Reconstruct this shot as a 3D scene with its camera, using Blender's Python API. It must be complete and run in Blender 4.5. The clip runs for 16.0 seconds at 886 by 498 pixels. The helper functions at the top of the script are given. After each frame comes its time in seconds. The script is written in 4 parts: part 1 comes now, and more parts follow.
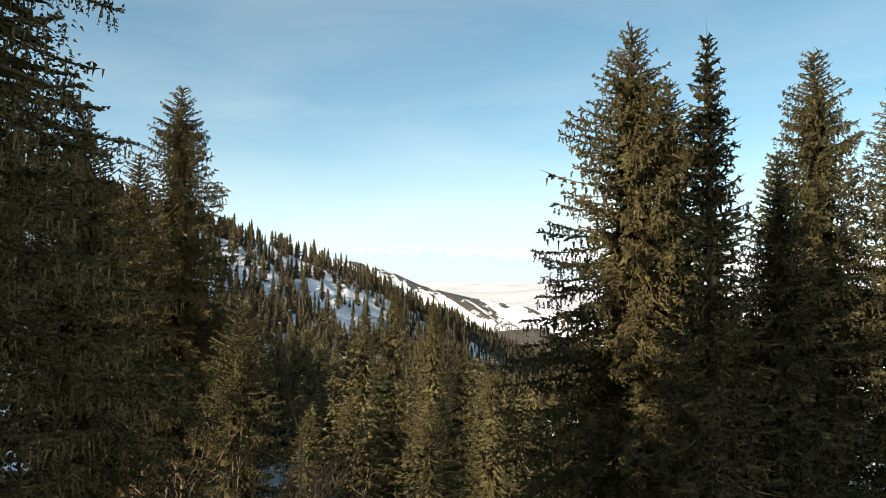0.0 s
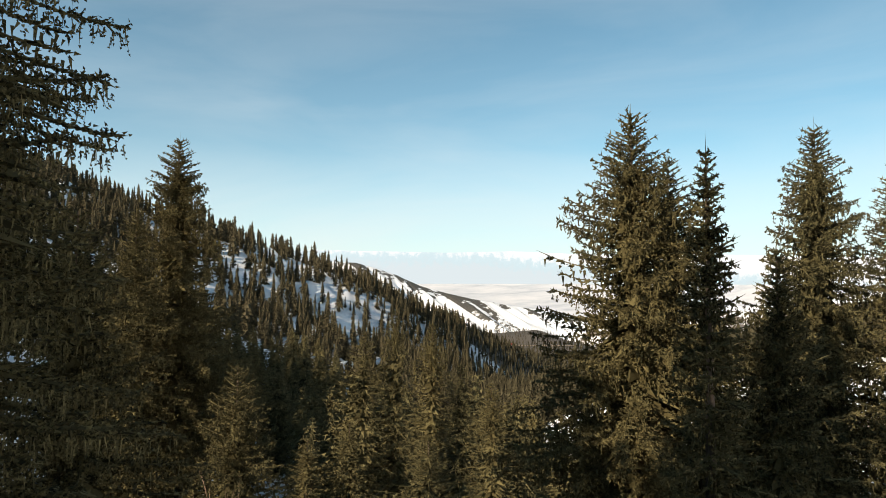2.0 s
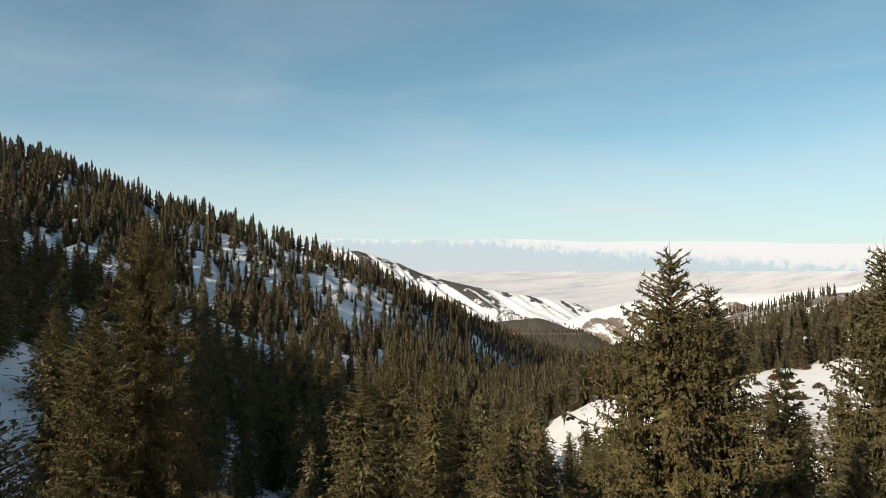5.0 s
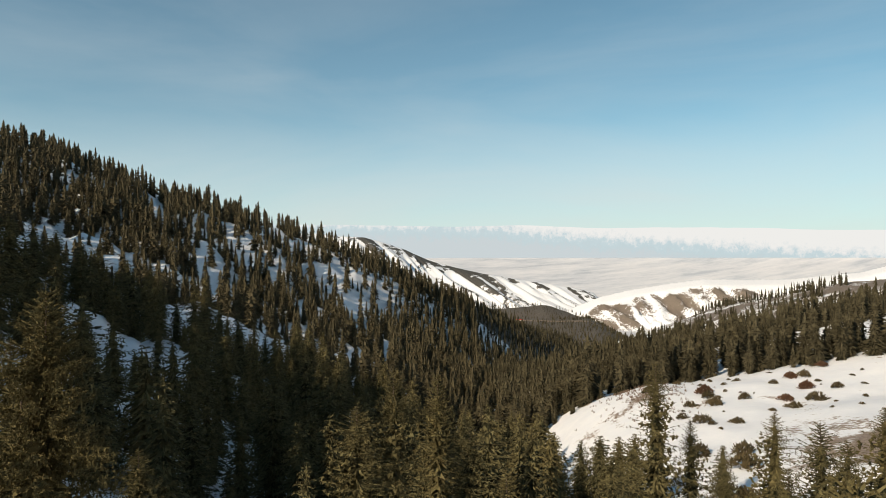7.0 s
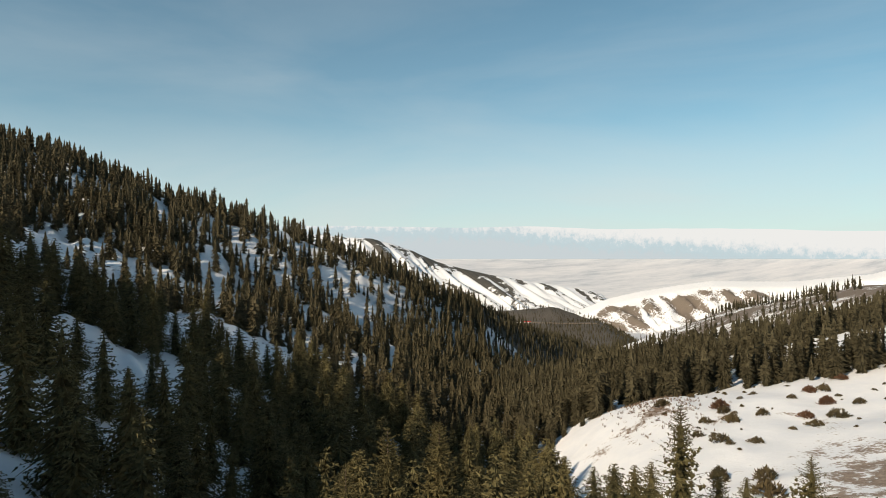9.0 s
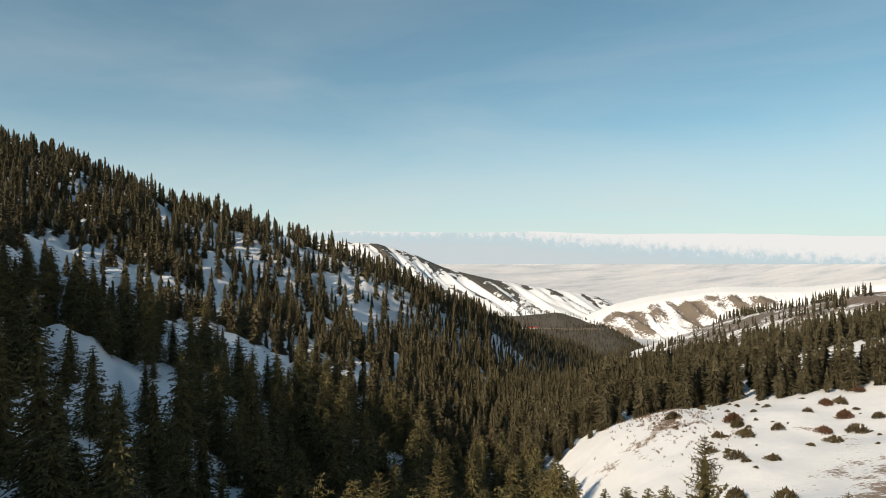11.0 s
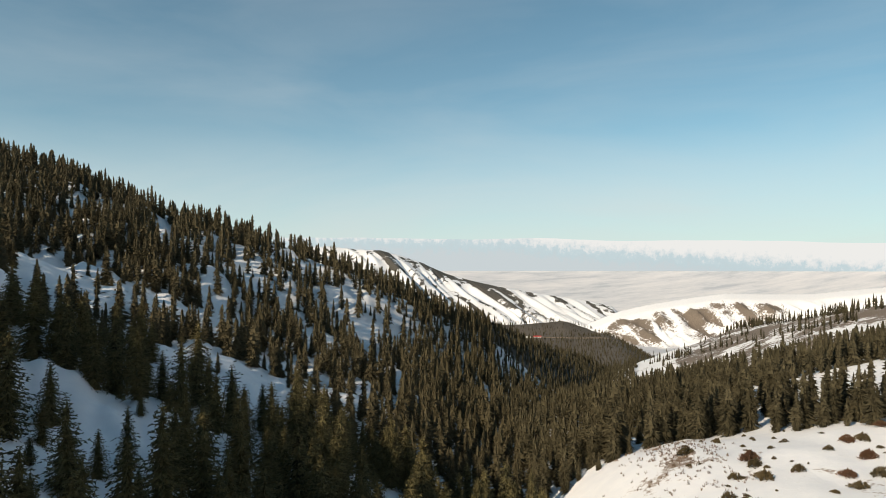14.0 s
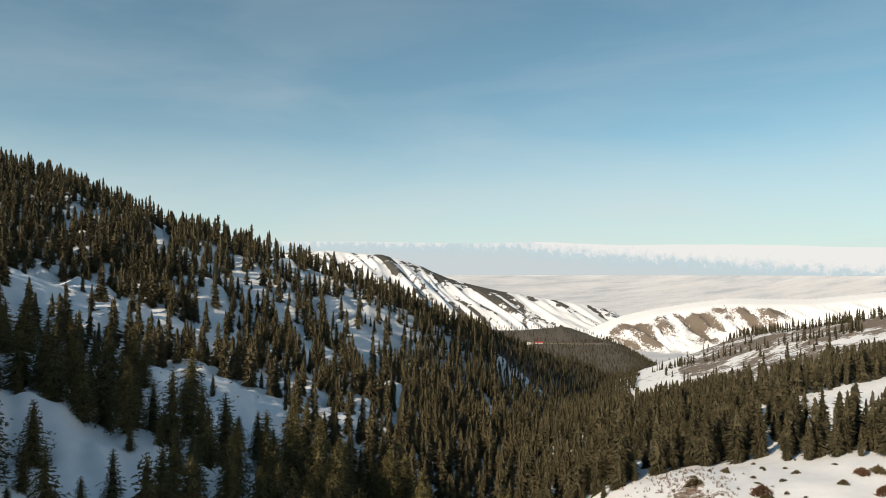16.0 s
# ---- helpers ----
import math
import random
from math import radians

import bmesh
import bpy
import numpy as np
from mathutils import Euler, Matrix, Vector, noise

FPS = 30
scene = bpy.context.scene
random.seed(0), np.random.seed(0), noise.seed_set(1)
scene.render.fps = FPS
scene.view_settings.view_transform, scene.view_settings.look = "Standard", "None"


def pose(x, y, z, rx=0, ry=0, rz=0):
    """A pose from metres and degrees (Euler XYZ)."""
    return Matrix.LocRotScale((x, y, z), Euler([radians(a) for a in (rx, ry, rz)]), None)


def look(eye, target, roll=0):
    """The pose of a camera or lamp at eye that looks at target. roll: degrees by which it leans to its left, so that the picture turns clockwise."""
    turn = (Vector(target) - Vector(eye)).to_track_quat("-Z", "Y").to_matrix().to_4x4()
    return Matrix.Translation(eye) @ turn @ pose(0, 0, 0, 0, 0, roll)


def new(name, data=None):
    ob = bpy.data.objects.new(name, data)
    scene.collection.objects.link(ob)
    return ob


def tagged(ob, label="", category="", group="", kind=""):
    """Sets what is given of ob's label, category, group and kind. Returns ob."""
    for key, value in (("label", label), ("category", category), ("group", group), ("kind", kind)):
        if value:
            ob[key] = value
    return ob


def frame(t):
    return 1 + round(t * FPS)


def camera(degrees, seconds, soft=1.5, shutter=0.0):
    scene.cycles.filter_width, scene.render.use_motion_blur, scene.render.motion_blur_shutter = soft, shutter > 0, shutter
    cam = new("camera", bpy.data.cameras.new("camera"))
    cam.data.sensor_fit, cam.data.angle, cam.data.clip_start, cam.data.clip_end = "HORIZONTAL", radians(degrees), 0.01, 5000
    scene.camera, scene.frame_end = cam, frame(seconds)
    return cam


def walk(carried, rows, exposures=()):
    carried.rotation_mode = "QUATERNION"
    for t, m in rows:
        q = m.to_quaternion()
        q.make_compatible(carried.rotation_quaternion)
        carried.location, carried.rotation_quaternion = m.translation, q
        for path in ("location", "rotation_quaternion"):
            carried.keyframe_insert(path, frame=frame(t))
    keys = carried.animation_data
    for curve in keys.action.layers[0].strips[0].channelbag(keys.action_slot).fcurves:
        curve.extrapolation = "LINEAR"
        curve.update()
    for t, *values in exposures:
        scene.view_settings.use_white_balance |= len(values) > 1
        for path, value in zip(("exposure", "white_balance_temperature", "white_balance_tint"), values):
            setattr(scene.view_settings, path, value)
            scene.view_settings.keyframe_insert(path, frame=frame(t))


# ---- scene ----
cam = camera(67.67, 16.0, soft=0.75)
PATH = [
    (0, pose(0.000, 0.000, 14.001, 92.918, -0.078, 0.005)),
    (0.5, pose(0.030, 0.014, 14.410, 92.952, -0.075, 0.002)),
    (1, pose(0.071, 0.041, 14.959, 92.987, -0.095, 0.036)),
    (1.5, pose(0.078, 0.010, 15.593, 92.991, -0.117, 0.053)),
    (2, pose(0.083, -0.017, 16.339, 92.986, -0.134, 0.054)),
    (2.5, pose(0.098, -0.035, 17.085, 92.995, -0.152, 0.065)),
    (3, pose(0.120, -0.022, 17.809, 92.921, -0.133, 0.101)),
    (3.5, pose(0.114, 0.168, 18.533, 92.738, -0.063, 0.111)),
    (4.2, pose(0.151, 1.129, 19.554, 92.443, 0.072, 0.121)),
    (6.3, pose(0.159, 7.180, 22.445, 90.936, 0.052, 0.534)),
    (6.5, pose(0.181, 7.890, 22.800, 90.845, 0.061, 0.603)),
    (7, pose(0.305, 9.820, 23.730, 90.667, 0.086, 0.791)),
    (7.5, pose(0.413, 11.740, 24.680, 90.597, 0.069, 0.959)),
    (8, pose(0.521, 13.518, 25.569, 90.585, 0.064, 1.142)),
    (8.5, pose(0.648, 15.214, 26.185, 90.611, 0.077, 1.317)),
    (9.2, pose(0.744, 17.386, 27.023, 90.781, 0.061, 1.495)),
    (11.5, pose(1.084, 24.248, 28.325, 91.283, 0.029, 2.014)),
    (12, pose(1.153, 25.777, 29.002, 91.424, 0.009, 2.088)),
    (12.5, pose(1.245, 27.346, 30.247, 91.500, 0.011, 2.151)),
    (13, pose(1.324, 28.924, 31.771, 91.572, 0.032, 2.208)),
    (13.5, pose(1.443, 30.525, 33.534, 91.619, 0.029, 2.254)),
    (14, pose(1.514, 32.126, 35.431, 91.649, 0.010, 2.285)),
    (14.5, pose(1.670, 33.751, 37.286, 91.697, 0.011, 2.315)),
    (15, pose(1.784, 35.425, 39.150, 91.744, 0.004, 2.351)),
    (15.5, pose(1.720, 37.121, 41.010, 91.817, 0.002, 2.374)),
    (16, pose(1.414, 38.743, 42.772, 91.914, -0.002, 2.376)),
]
walk(cam, PATH, exposures=[(0.0, 0.60), (1.5, 0.45), (3.5, 0.25), (6.0, 0.05), (8.0, 0.0), (16.0, 0.0)])

# ---- world, sun ----
SUN_EL, SUN_AZ = radians(27.5), radians(224)  # azimuth clockwise from +y
sun_dir = Vector((math.sin(SUN_AZ) * math.cos(SUN_EL), math.cos(SUN_AZ) * math.cos(SUN_EL), math.sin(SUN_EL)))


def node(nt, kind, **values):
    n = nt.nodes.new(kind)
    for k, v in values.items():
        if k in n.inputs:
            n.inputs[k].default_value = v
    return n


def ramp(nt, source, stops):
    n = nt.nodes.new("ShaderNodeValToRGB")
    el = n.color_ramp.elements
    while len(el) < len(stops):
        el.new(0.5)
    for e, (p, c) in zip(el, stops):
        e.position = p
        e.color = (*c, 1) if len(c) == 3 else c
    nt.links.new(source, n.inputs[0])
    return n


def mix(nt, fac, a, b, mode="MIX"):
    n = nt.nodes.new("ShaderNodeMix")
    n.data_type, n.blend_type = "RGBA", mode
    for socket, value in ((n.inputs[0], fac), (n.inputs[6], a), (n.inputs[7], b)):
        if isinstance(value, bpy.types.NodeSocket):
            nt.links.new(value, socket)
        elif isinstance(value, (int, float)):
            socket.default_value = value
        else:
            socket.default_value = (*value, 1)
    return n.outputs[2]


def calc(nt, op, a, b=0.0, clamp=False):
    n = nt.nodes.new("ShaderNodeMath")
    n.operation, n.use_clamp = op, clamp
    for socket, value in zip(n.inputs, (a, b)):
        if isinstance(value, bpy.types.NodeSocket):
            nt.links.new(value, socket)
        else:
            socket.default_value = value
    return n.outputs[0]


world = bpy.data.worlds.new("winter_sky")
scene.world = world
world.use_nodes = True
wt = world.node_tree
wt.nodes.clear()
sky = wt.nodes.new("ShaderNodeTexSky")
sky.sky_type, sky.sun_disc = "NISHITA", False
sky.sun_elevation, sky.sun_rotation = SUN_EL, SUN_AZ
sky.altitude, sky.air_density, sky.dust_density, sky.ozone_density = 2300, 1.0, 0.6, 1.5
# thin cirrus: soft streaks, denser low down
wc = wt.nodes.new("ShaderNodeTexCoord")
wm = wt.nodes.new("ShaderNodeMapping")
wm.inputs["Scale"].default_value = (1.0, 1.0, 4.5)
wm.inputs["Rotation"].default_value = (0.0, 0.18, 0.35)
wt.links.new(wc.outputs["Generated"], wm.inputs[0])
wn = node(wt, "ShaderNodeTexNoise", Scale=1.6, Detail=7.0, Roughness=0.55, Distortion=0.5)
wt.links.new(wm.outputs[0], wn.inputs["Vector"])
sep = wt.nodes.new("ShaderNodeSeparateXYZ")
wt.links.new(wc.outputs["Generated"], sep.inputs[0])
low = ramp(wt, sep.outputs[2], [(0.0, (0.92,) * 3), (0.09, (0.64,) * 3), (0.20, (0.20,) * 3), (0.5, (0.02,) * 3)])
wisp = ramp(wt, wn.outputs[0], [(0.42, (0,) * 3), (0.75, (0.40,) * 3)])
veil = calc(wt, "ADD", low.outputs[0], calc(wt, "MULTIPLY", wisp.outputs[0], 0.55), True)
tint = mix(wt, 1.0, sky.outputs[0], (0.72, 1.17, 1.03), "MULTIPLY")
wcol = mix(wt, calc(wt, "MULTIPLY", veil, 0.9), tint, (6.8, 7.1, 7.0))
bg = node(wt, "ShaderNodeBackground", Strength=0.10)
wt.links.new(wcol, bg.inputs[0])
wo = wt.nodes.new("ShaderNodeOutputWorld")
wt.links.new(bg.outputs[0], wo.inputs[0])

sun = new("sun", bpy.data.lights.new("sun", "SUN"))
sun.data.energy, sun.data.angle, sun.data.color = 5.2, radians(0.55), (1.0, 0.83, 0.62)
sun.matrix_world = look((0, 0, 200), Vector((0, 0, 200)) - sun_dir)


# ---- materials ----
def material(name, rough=0.9, spec=0.2):
    m = bpy.data.materials.new(name)
    m.use_nodes = True
    nt = m.node_tree
    b = nt.nodes["Principled BSDF"]
    b.inputs["Roughness"].default_value = rough
    b.inputs["Specular IOR Level"].default_value = spec
    return m, nt, b


def noise_at(nt, scale, detail=4.0, rough=0.55, vector=None, stretch=None):
    n = node(nt, "ShaderNodeTexNoise", Scale=scale, Detail=detail, Roughness=rough)
    if vector is None:
        vector = nt.nodes.new("ShaderNodeTexCoord").outputs["Object"]
    if stretch:
        mp = nt.nodes.new("ShaderNodeMapping")
        mp.inputs["Scale"].default_value = stretch
        nt.links.new(vector, mp.inputs[0])
        vector = mp.outputs[0]
    nt.links.new(vector, n.inputs["Vector"])
    return n.outputs[0]


def bump(nt, b, height, strength=0.5, distance=0.1):
    n = node(nt, "ShaderNodeBump", Strength=strength, Distance=distance)
    nt.links.new(height, n.inputs["Height"])
    nt.links.new(n.outputs[0], b.inputs["Normal"])


def needles(name, dark, light, grain=14.0, island=0.5, span=(0.2, 0.8)):
    m, nt, b = material(name, 0.8, 0.1)
    n = noise_at(nt, 1.3 if island > 0.3 else 0.13, 3.0)
    f = noise_at(nt, grain, 2.0)
    info = nt.nodes.new("ShaderNodeObjectInfo")
    geo = nt.nodes.new("ShaderNodeNewGeometry")
    k = calc(nt, "ADD", calc(nt, "MULTIPLY", n, 1 - island), calc(nt, "MULTIPLY", geo.outputs["Random Per Island"], island))
    c = ramp(nt, k, [(span[0], dark), (span[1], light)])
    c2 = mix(nt, calc(nt, "MULTIPLY", info.outputs["Random"], 0.3), c.outputs[0], (light[0] * 1.1, light[1] * 0.95, light[2] * 0.75))
    c3 = mix(nt, calc(nt, "MULTIPLY", f, 0.5), c2, dark)
    nt.links.new(c3, b.inputs["Base Color"])
    return m


NEEDLES = needles("spruce_needles", (0.010, 0.011, 0.006), (0.205, 0.182, 0.088))
FAR_NEEDLES = needles("far_spruce_needles", (0.007, 0.009, 0.006), (0.135, 0.120, 0.074), 2.0, 0.28, (0.3, 0.85))
SHRUB = needles("juniper_green", (0.035, 0.030, 0.018), (0.12, 0.095, 0.05))
SHRUB_RED = needles("russet_shrub", (0.05, 0.028, 0.018), (0.15, 0.085, 0.05))

BARK, nt, b = material("spruce_bark", 0.95, 0.1)
n = noise_at(nt, 6.0, 5.0, stretch=(1, 1, 0.25))
nt.links.new(ramp(nt, n, [(0.3, (0.06, 0.045, 0.035)), (0.7, (0.22, 0.17, 0.13))]).outputs[0], b.inputs["Base Color"])
bump(nt, b, n, 0.6, 0.03)

TWIG, nt, b = material("bare_twig", 0.9, 0.1)
n = noise_at(nt, 9.0, 3.0)
nt.links.new(ramp(nt, n, [(0.3, (0.13, 0.085, 0.06)), (0.7, (0.30, 0.22, 0.16))]).outputs[0], b.inputs["Base Color"])

# snow with bare earth, dry grass and scree where the cover value is low
GROUND, nt, b = material("snow_and_turf", 0.85, 0.15)
att = nt.nodes.new("ShaderNodeAttribute")
att.attribute_name = "cover"
cover = att.outputs["Fac"]
n1 = noise_at(nt, 0.11, 6.0, 0.62)
n2 = noise_at(nt, 0.9, 5.0, 0.6)
n3 = noise_at(nt, 0.035, 4.0)
k = calc(nt, "ADD", calc(nt, "MULTIPLY", n1, 1.05), calc(nt, "SUBTRACT", calc(nt, "MULTIPLY", n2, 0.6), 0.325))
k = calc(nt, "ADD", k, calc(nt, "MULTIPLY", calc(nt, "SUBTRACT", n3, 0.5), 0.7))
bare = calc(nt, "MULTIPLY", calc(nt, "SUBTRACT", calc(nt, "ADD", k, calc(nt, "SUBTRACT", 0.5, cover)), 0.46), 9.0, True)
turf = ramp(nt, n2, [(0.25, (0.14, 0.108, 0.085)), (0.5, (0.25, 0.195, 0.155)), (0.75, (0.36, 0.295, 0.24))])
snow = ramp(nt, n1, [(0.25, (0.74, 0.755, 0.79)), (0.75, (0.86, 0.86, 0.865))])
att2 = nt.nodes.new("ShaderNodeAttribute")
att2.attribute_name = "scrub"
dark = ramp(nt, n2, [(0.3, (0.045, 0.045, 0.040)), (0.7, (0.13, 0.12, 0.105))])
soil = mix(nt, att2.outputs["Fac"], turf.outputs[0], dark.outputs[0])
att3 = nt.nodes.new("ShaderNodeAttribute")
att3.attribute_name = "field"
# Field streaks of the far plain, with distance haze painted in as blue-grey.
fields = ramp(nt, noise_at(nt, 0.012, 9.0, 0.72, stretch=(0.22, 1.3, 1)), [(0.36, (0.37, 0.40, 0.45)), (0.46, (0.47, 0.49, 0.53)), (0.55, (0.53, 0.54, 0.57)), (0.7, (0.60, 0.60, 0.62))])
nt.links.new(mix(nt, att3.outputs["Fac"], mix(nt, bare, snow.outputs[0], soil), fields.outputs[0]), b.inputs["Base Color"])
bump(nt, b, calc(nt, "ADD", n1, calc(nt, "MULTIPLY", n2, 0.3)), 0.6, 0.5)


# ---- the lie of the land ----
def lattice(ix, iy, seed):
    h = np.sin(ix * 127.1 + iy * 311.7 + seed * 74.7) * 43758.5453
    return h - np.floor(h)


def vnoise(x, y, seed=0):
    ix, iy = np.floor(x), np.floor(y)
    fx, fy = x - ix, y - iy
    fx, fy = fx * fx * (3 - 2 * fx), fy * fy * (3 - 2 * fy)
    a, b_ = lattice(ix, iy, seed), lattice(ix + 1, iy, seed)
    c, d = lattice(ix, iy + 1, seed), lattice(ix + 1, iy + 1, seed)
    return (a + (b_ - a) * fx) * (1 - fy) + (c + (d - c) * fx) * fy - 0.5


def fbm(x, y, size, octaves=4, seed=0):
    total = 0 * x
    for o in range(octaves):
        total = total + vnoise(x / size * 2**o, y / size * 2**o, seed + o) * 0.5**o
    return total


def smax(a, b_, k):
    h = np.clip(0.5 + 0.5 * (a - b_) / k, 0, 1)
    return b_ + (a - b_) * h + k * h * (1 - h)


def bell(v, centre, width):
    return np.exp(-(((v - centre) / width) ** 2))


def far_parts(x, y):
    """Heights of the far snow mountain, the far white shoulder and the plain behind."""
    r = np.hypot(x, y)
    # far snow mountain with ribs running down its face
    crest = np.interp(x, [-1400, -900, -711, -555, -419, -297, -143, 10, 164, 352, 518, 705, 892, 950, 1040],
                      [150, 175, 154, 147, 111, 68, 0, -42, -76, -110, -135, -162, -203, -280, -430])
    face = np.clip(4200 - y, 0, None)
    u = x - 0.48 * face
    rib = np.abs(vnoise(u / 48, face / 600, 5)) * 2 + np.abs(vnoise(u / 20, face / 300, 6)) * 1.0
    mount = crest - 0.24 * face + (rib - 0.6) * 42 * np.clip(face / 200, 0, 1) - 0.5 * np.clip(y - 4200, 0, None)
    # far white shoulder with bare cliffs under it
    az = x * 3600 / np.maximum(y, 100)
    top = np.interp(az, [480, 642, 802, 965, 1178, 1357, 1639, 1815, 1987, 2208, 2700], [-380, -259, -194, -157, -122, -99, -102, -100, -83, -62, 60])
    drop = np.interp(3600 - y, [-400, 0, 190, 310, 600, 850], [-120, 0, -48, -120, -255, -335])
    gully = (1.2 * np.abs(vnoise((x * 0.9 + 0.5 * y) / 75, y / 420, 8)) + 0.7 * np.abs(vnoise((x * 0.9 + 0.2 * y) / 34, y / 250, 9)) + 0.3 * np.abs(fbm(x, y, 40, 2, 10))) * np.clip((3490 - y) / 90, 0, 1)
    shoulder = np.maximum(top + drop - gully * 95, -430)
    far = np.interp(r, [2400, 2900, 3500, 4100, 4350, 4900], [-400, -370, -330, -285, -232, 18])
    return mount, shoulder, far


def ground(x, y):
    x, y = np.asarray(x, float), np.asarray(y, float)
    # wooded flank on the west side with its crest
    yy = y + np.clip((y - 480) / 220, 0, 1) * (0.25 * np.clip(-110 - x, 0, 260) - np.clip(1.3 * (x + 110), 0, 420))
    c = np.interp(yy, [-400, -200, -100, 0, 150, 200, 320, 450, 600, 640, 700, 800, 860, 1000, 1300],
                  [-10, 0, 4, -7, -40, -48, -60, -70, -74, -69, -48, -36, -50, -200, -900])
    west = c - 0.45 * x - 0.10 * np.clip(-200 - x, 0, None)
    west = west + 0.2 * np.clip(-x - 0.8 * y - 40, 0, 160) * np.clip((y - 50) / 80, 0, 1)  # unseen shoulder up the flank, added to shade the slope
    # Two humps out of view, raised to keep sun off the lower flank.
    west = west + 30 * bell(x, -150, 55) * bell(y, 30, 70) + 44 * bell(x, -280, 70) * bell(y, 45, 80)
    west = west - 15 * bell(x, -164, 34) * bell(y, 335, 65)  # snowy bench
    west = west + 0.16 * np.clip(-x - 110, -40, 150) * bell(y, 590, 85)  # steep face above the cleft
    west = west + bell(y, 770, 120) * np.interp(x, [-420, -300, -200, -100, 0], [-14, -11, -2, 6, 4])
    # broad snowy flank on the east side
    east = -22 + 0.2 * (x - 100) - 0.13 * (y - 217) - 0.5 * np.clip(y - 1250, 0, None) - 0.04 * np.clip(x - 480, 0, None)
    east = east + 3.0 * bell(x, 95, 60) * bell(y, 262, 40) + 2.0 * bell(y, 385, 40) * bell(x, 160, 60)
    east = east - 0.11 * np.clip((y - 450) / 450, 0, 1) * np.clip(480 - x, 0, 400)  # falls off towards the stream
    east = east + 15 * np.exp(-(((x - 470) / 110) ** 2)) * np.interp(y, [560, 790, 1000, 1200, 1350], [0, 1, 0.85, 0.5, 0])  # spur
    floor = np.interp(y, [-300, 0, 70, 110, 165, 250, 420, 700, 950, 1300, 1700, 1900, 1950, 2000, 2150, 2600, 3000],
                      [10, -12, -15, -25, -39, -62, -72, -106, -152, -188, -182, -170, -166, -165, -172, -330, -420])
    knoll = np.interp(x, [-200, 50, 289, 356, 425, 506, 574, 640], [-140, -134, -128, -142, -165, -205, -244, -300])
    floor = np.where(y > 1500, np.minimum(floor, knoll - 3 - 0.05 * np.clip(2100 - y, 0, None)) , floor)
    floor = smax(floor, knoll - 0.9 * np.abs(y - 2110) ** 0.86, 12)
    near = smax(west, east, 10) - 15 * bell(x, 22 + 0.05 * (y - 250), 26) * np.clip((y - 90) / 120, 0, 1) * np.clip((560 - y) / 140, 0, 1)
    z = smax(near, floor, 8)
    z = z + 0.4 * np.clip(-y - 150 + 1.5 * x, 0, 700)  # unseen rise at the back, added to cut sky light
    r = np.hypot(x, y)
    mount, shoulder, far = far_parts(x, y)
    z = np.where(y > 2300, np.maximum(np.maximum(np.maximum(z, far), mount), shoulder), z)
    d = np.clip(r / 120, 0.12, 1)
    rough = np.clip((10 - x) / 40, 0, 1) * np.clip((y - 120) / 80, 0, 1) * np.clip((900 - y) / 100, 0, 1)  # hummocks on the wooded flank
    return z + d * (5.5 * fbm(x, y, 70, 4, 1) + 0.9 * fbm(x, y, 9, 3, 9) + rough * (7.5 * fbm(x, y + 0.5 * x, 23, 3, 13) + 13.0 * (0.22 - np.abs(fbm(x + 0.3 * y, y, 46, 3, 14))) + 2.4 * fbm(x, y, 7, 2, 15))) * np.clip(1.6 - r / 2500, 0.25, 1)


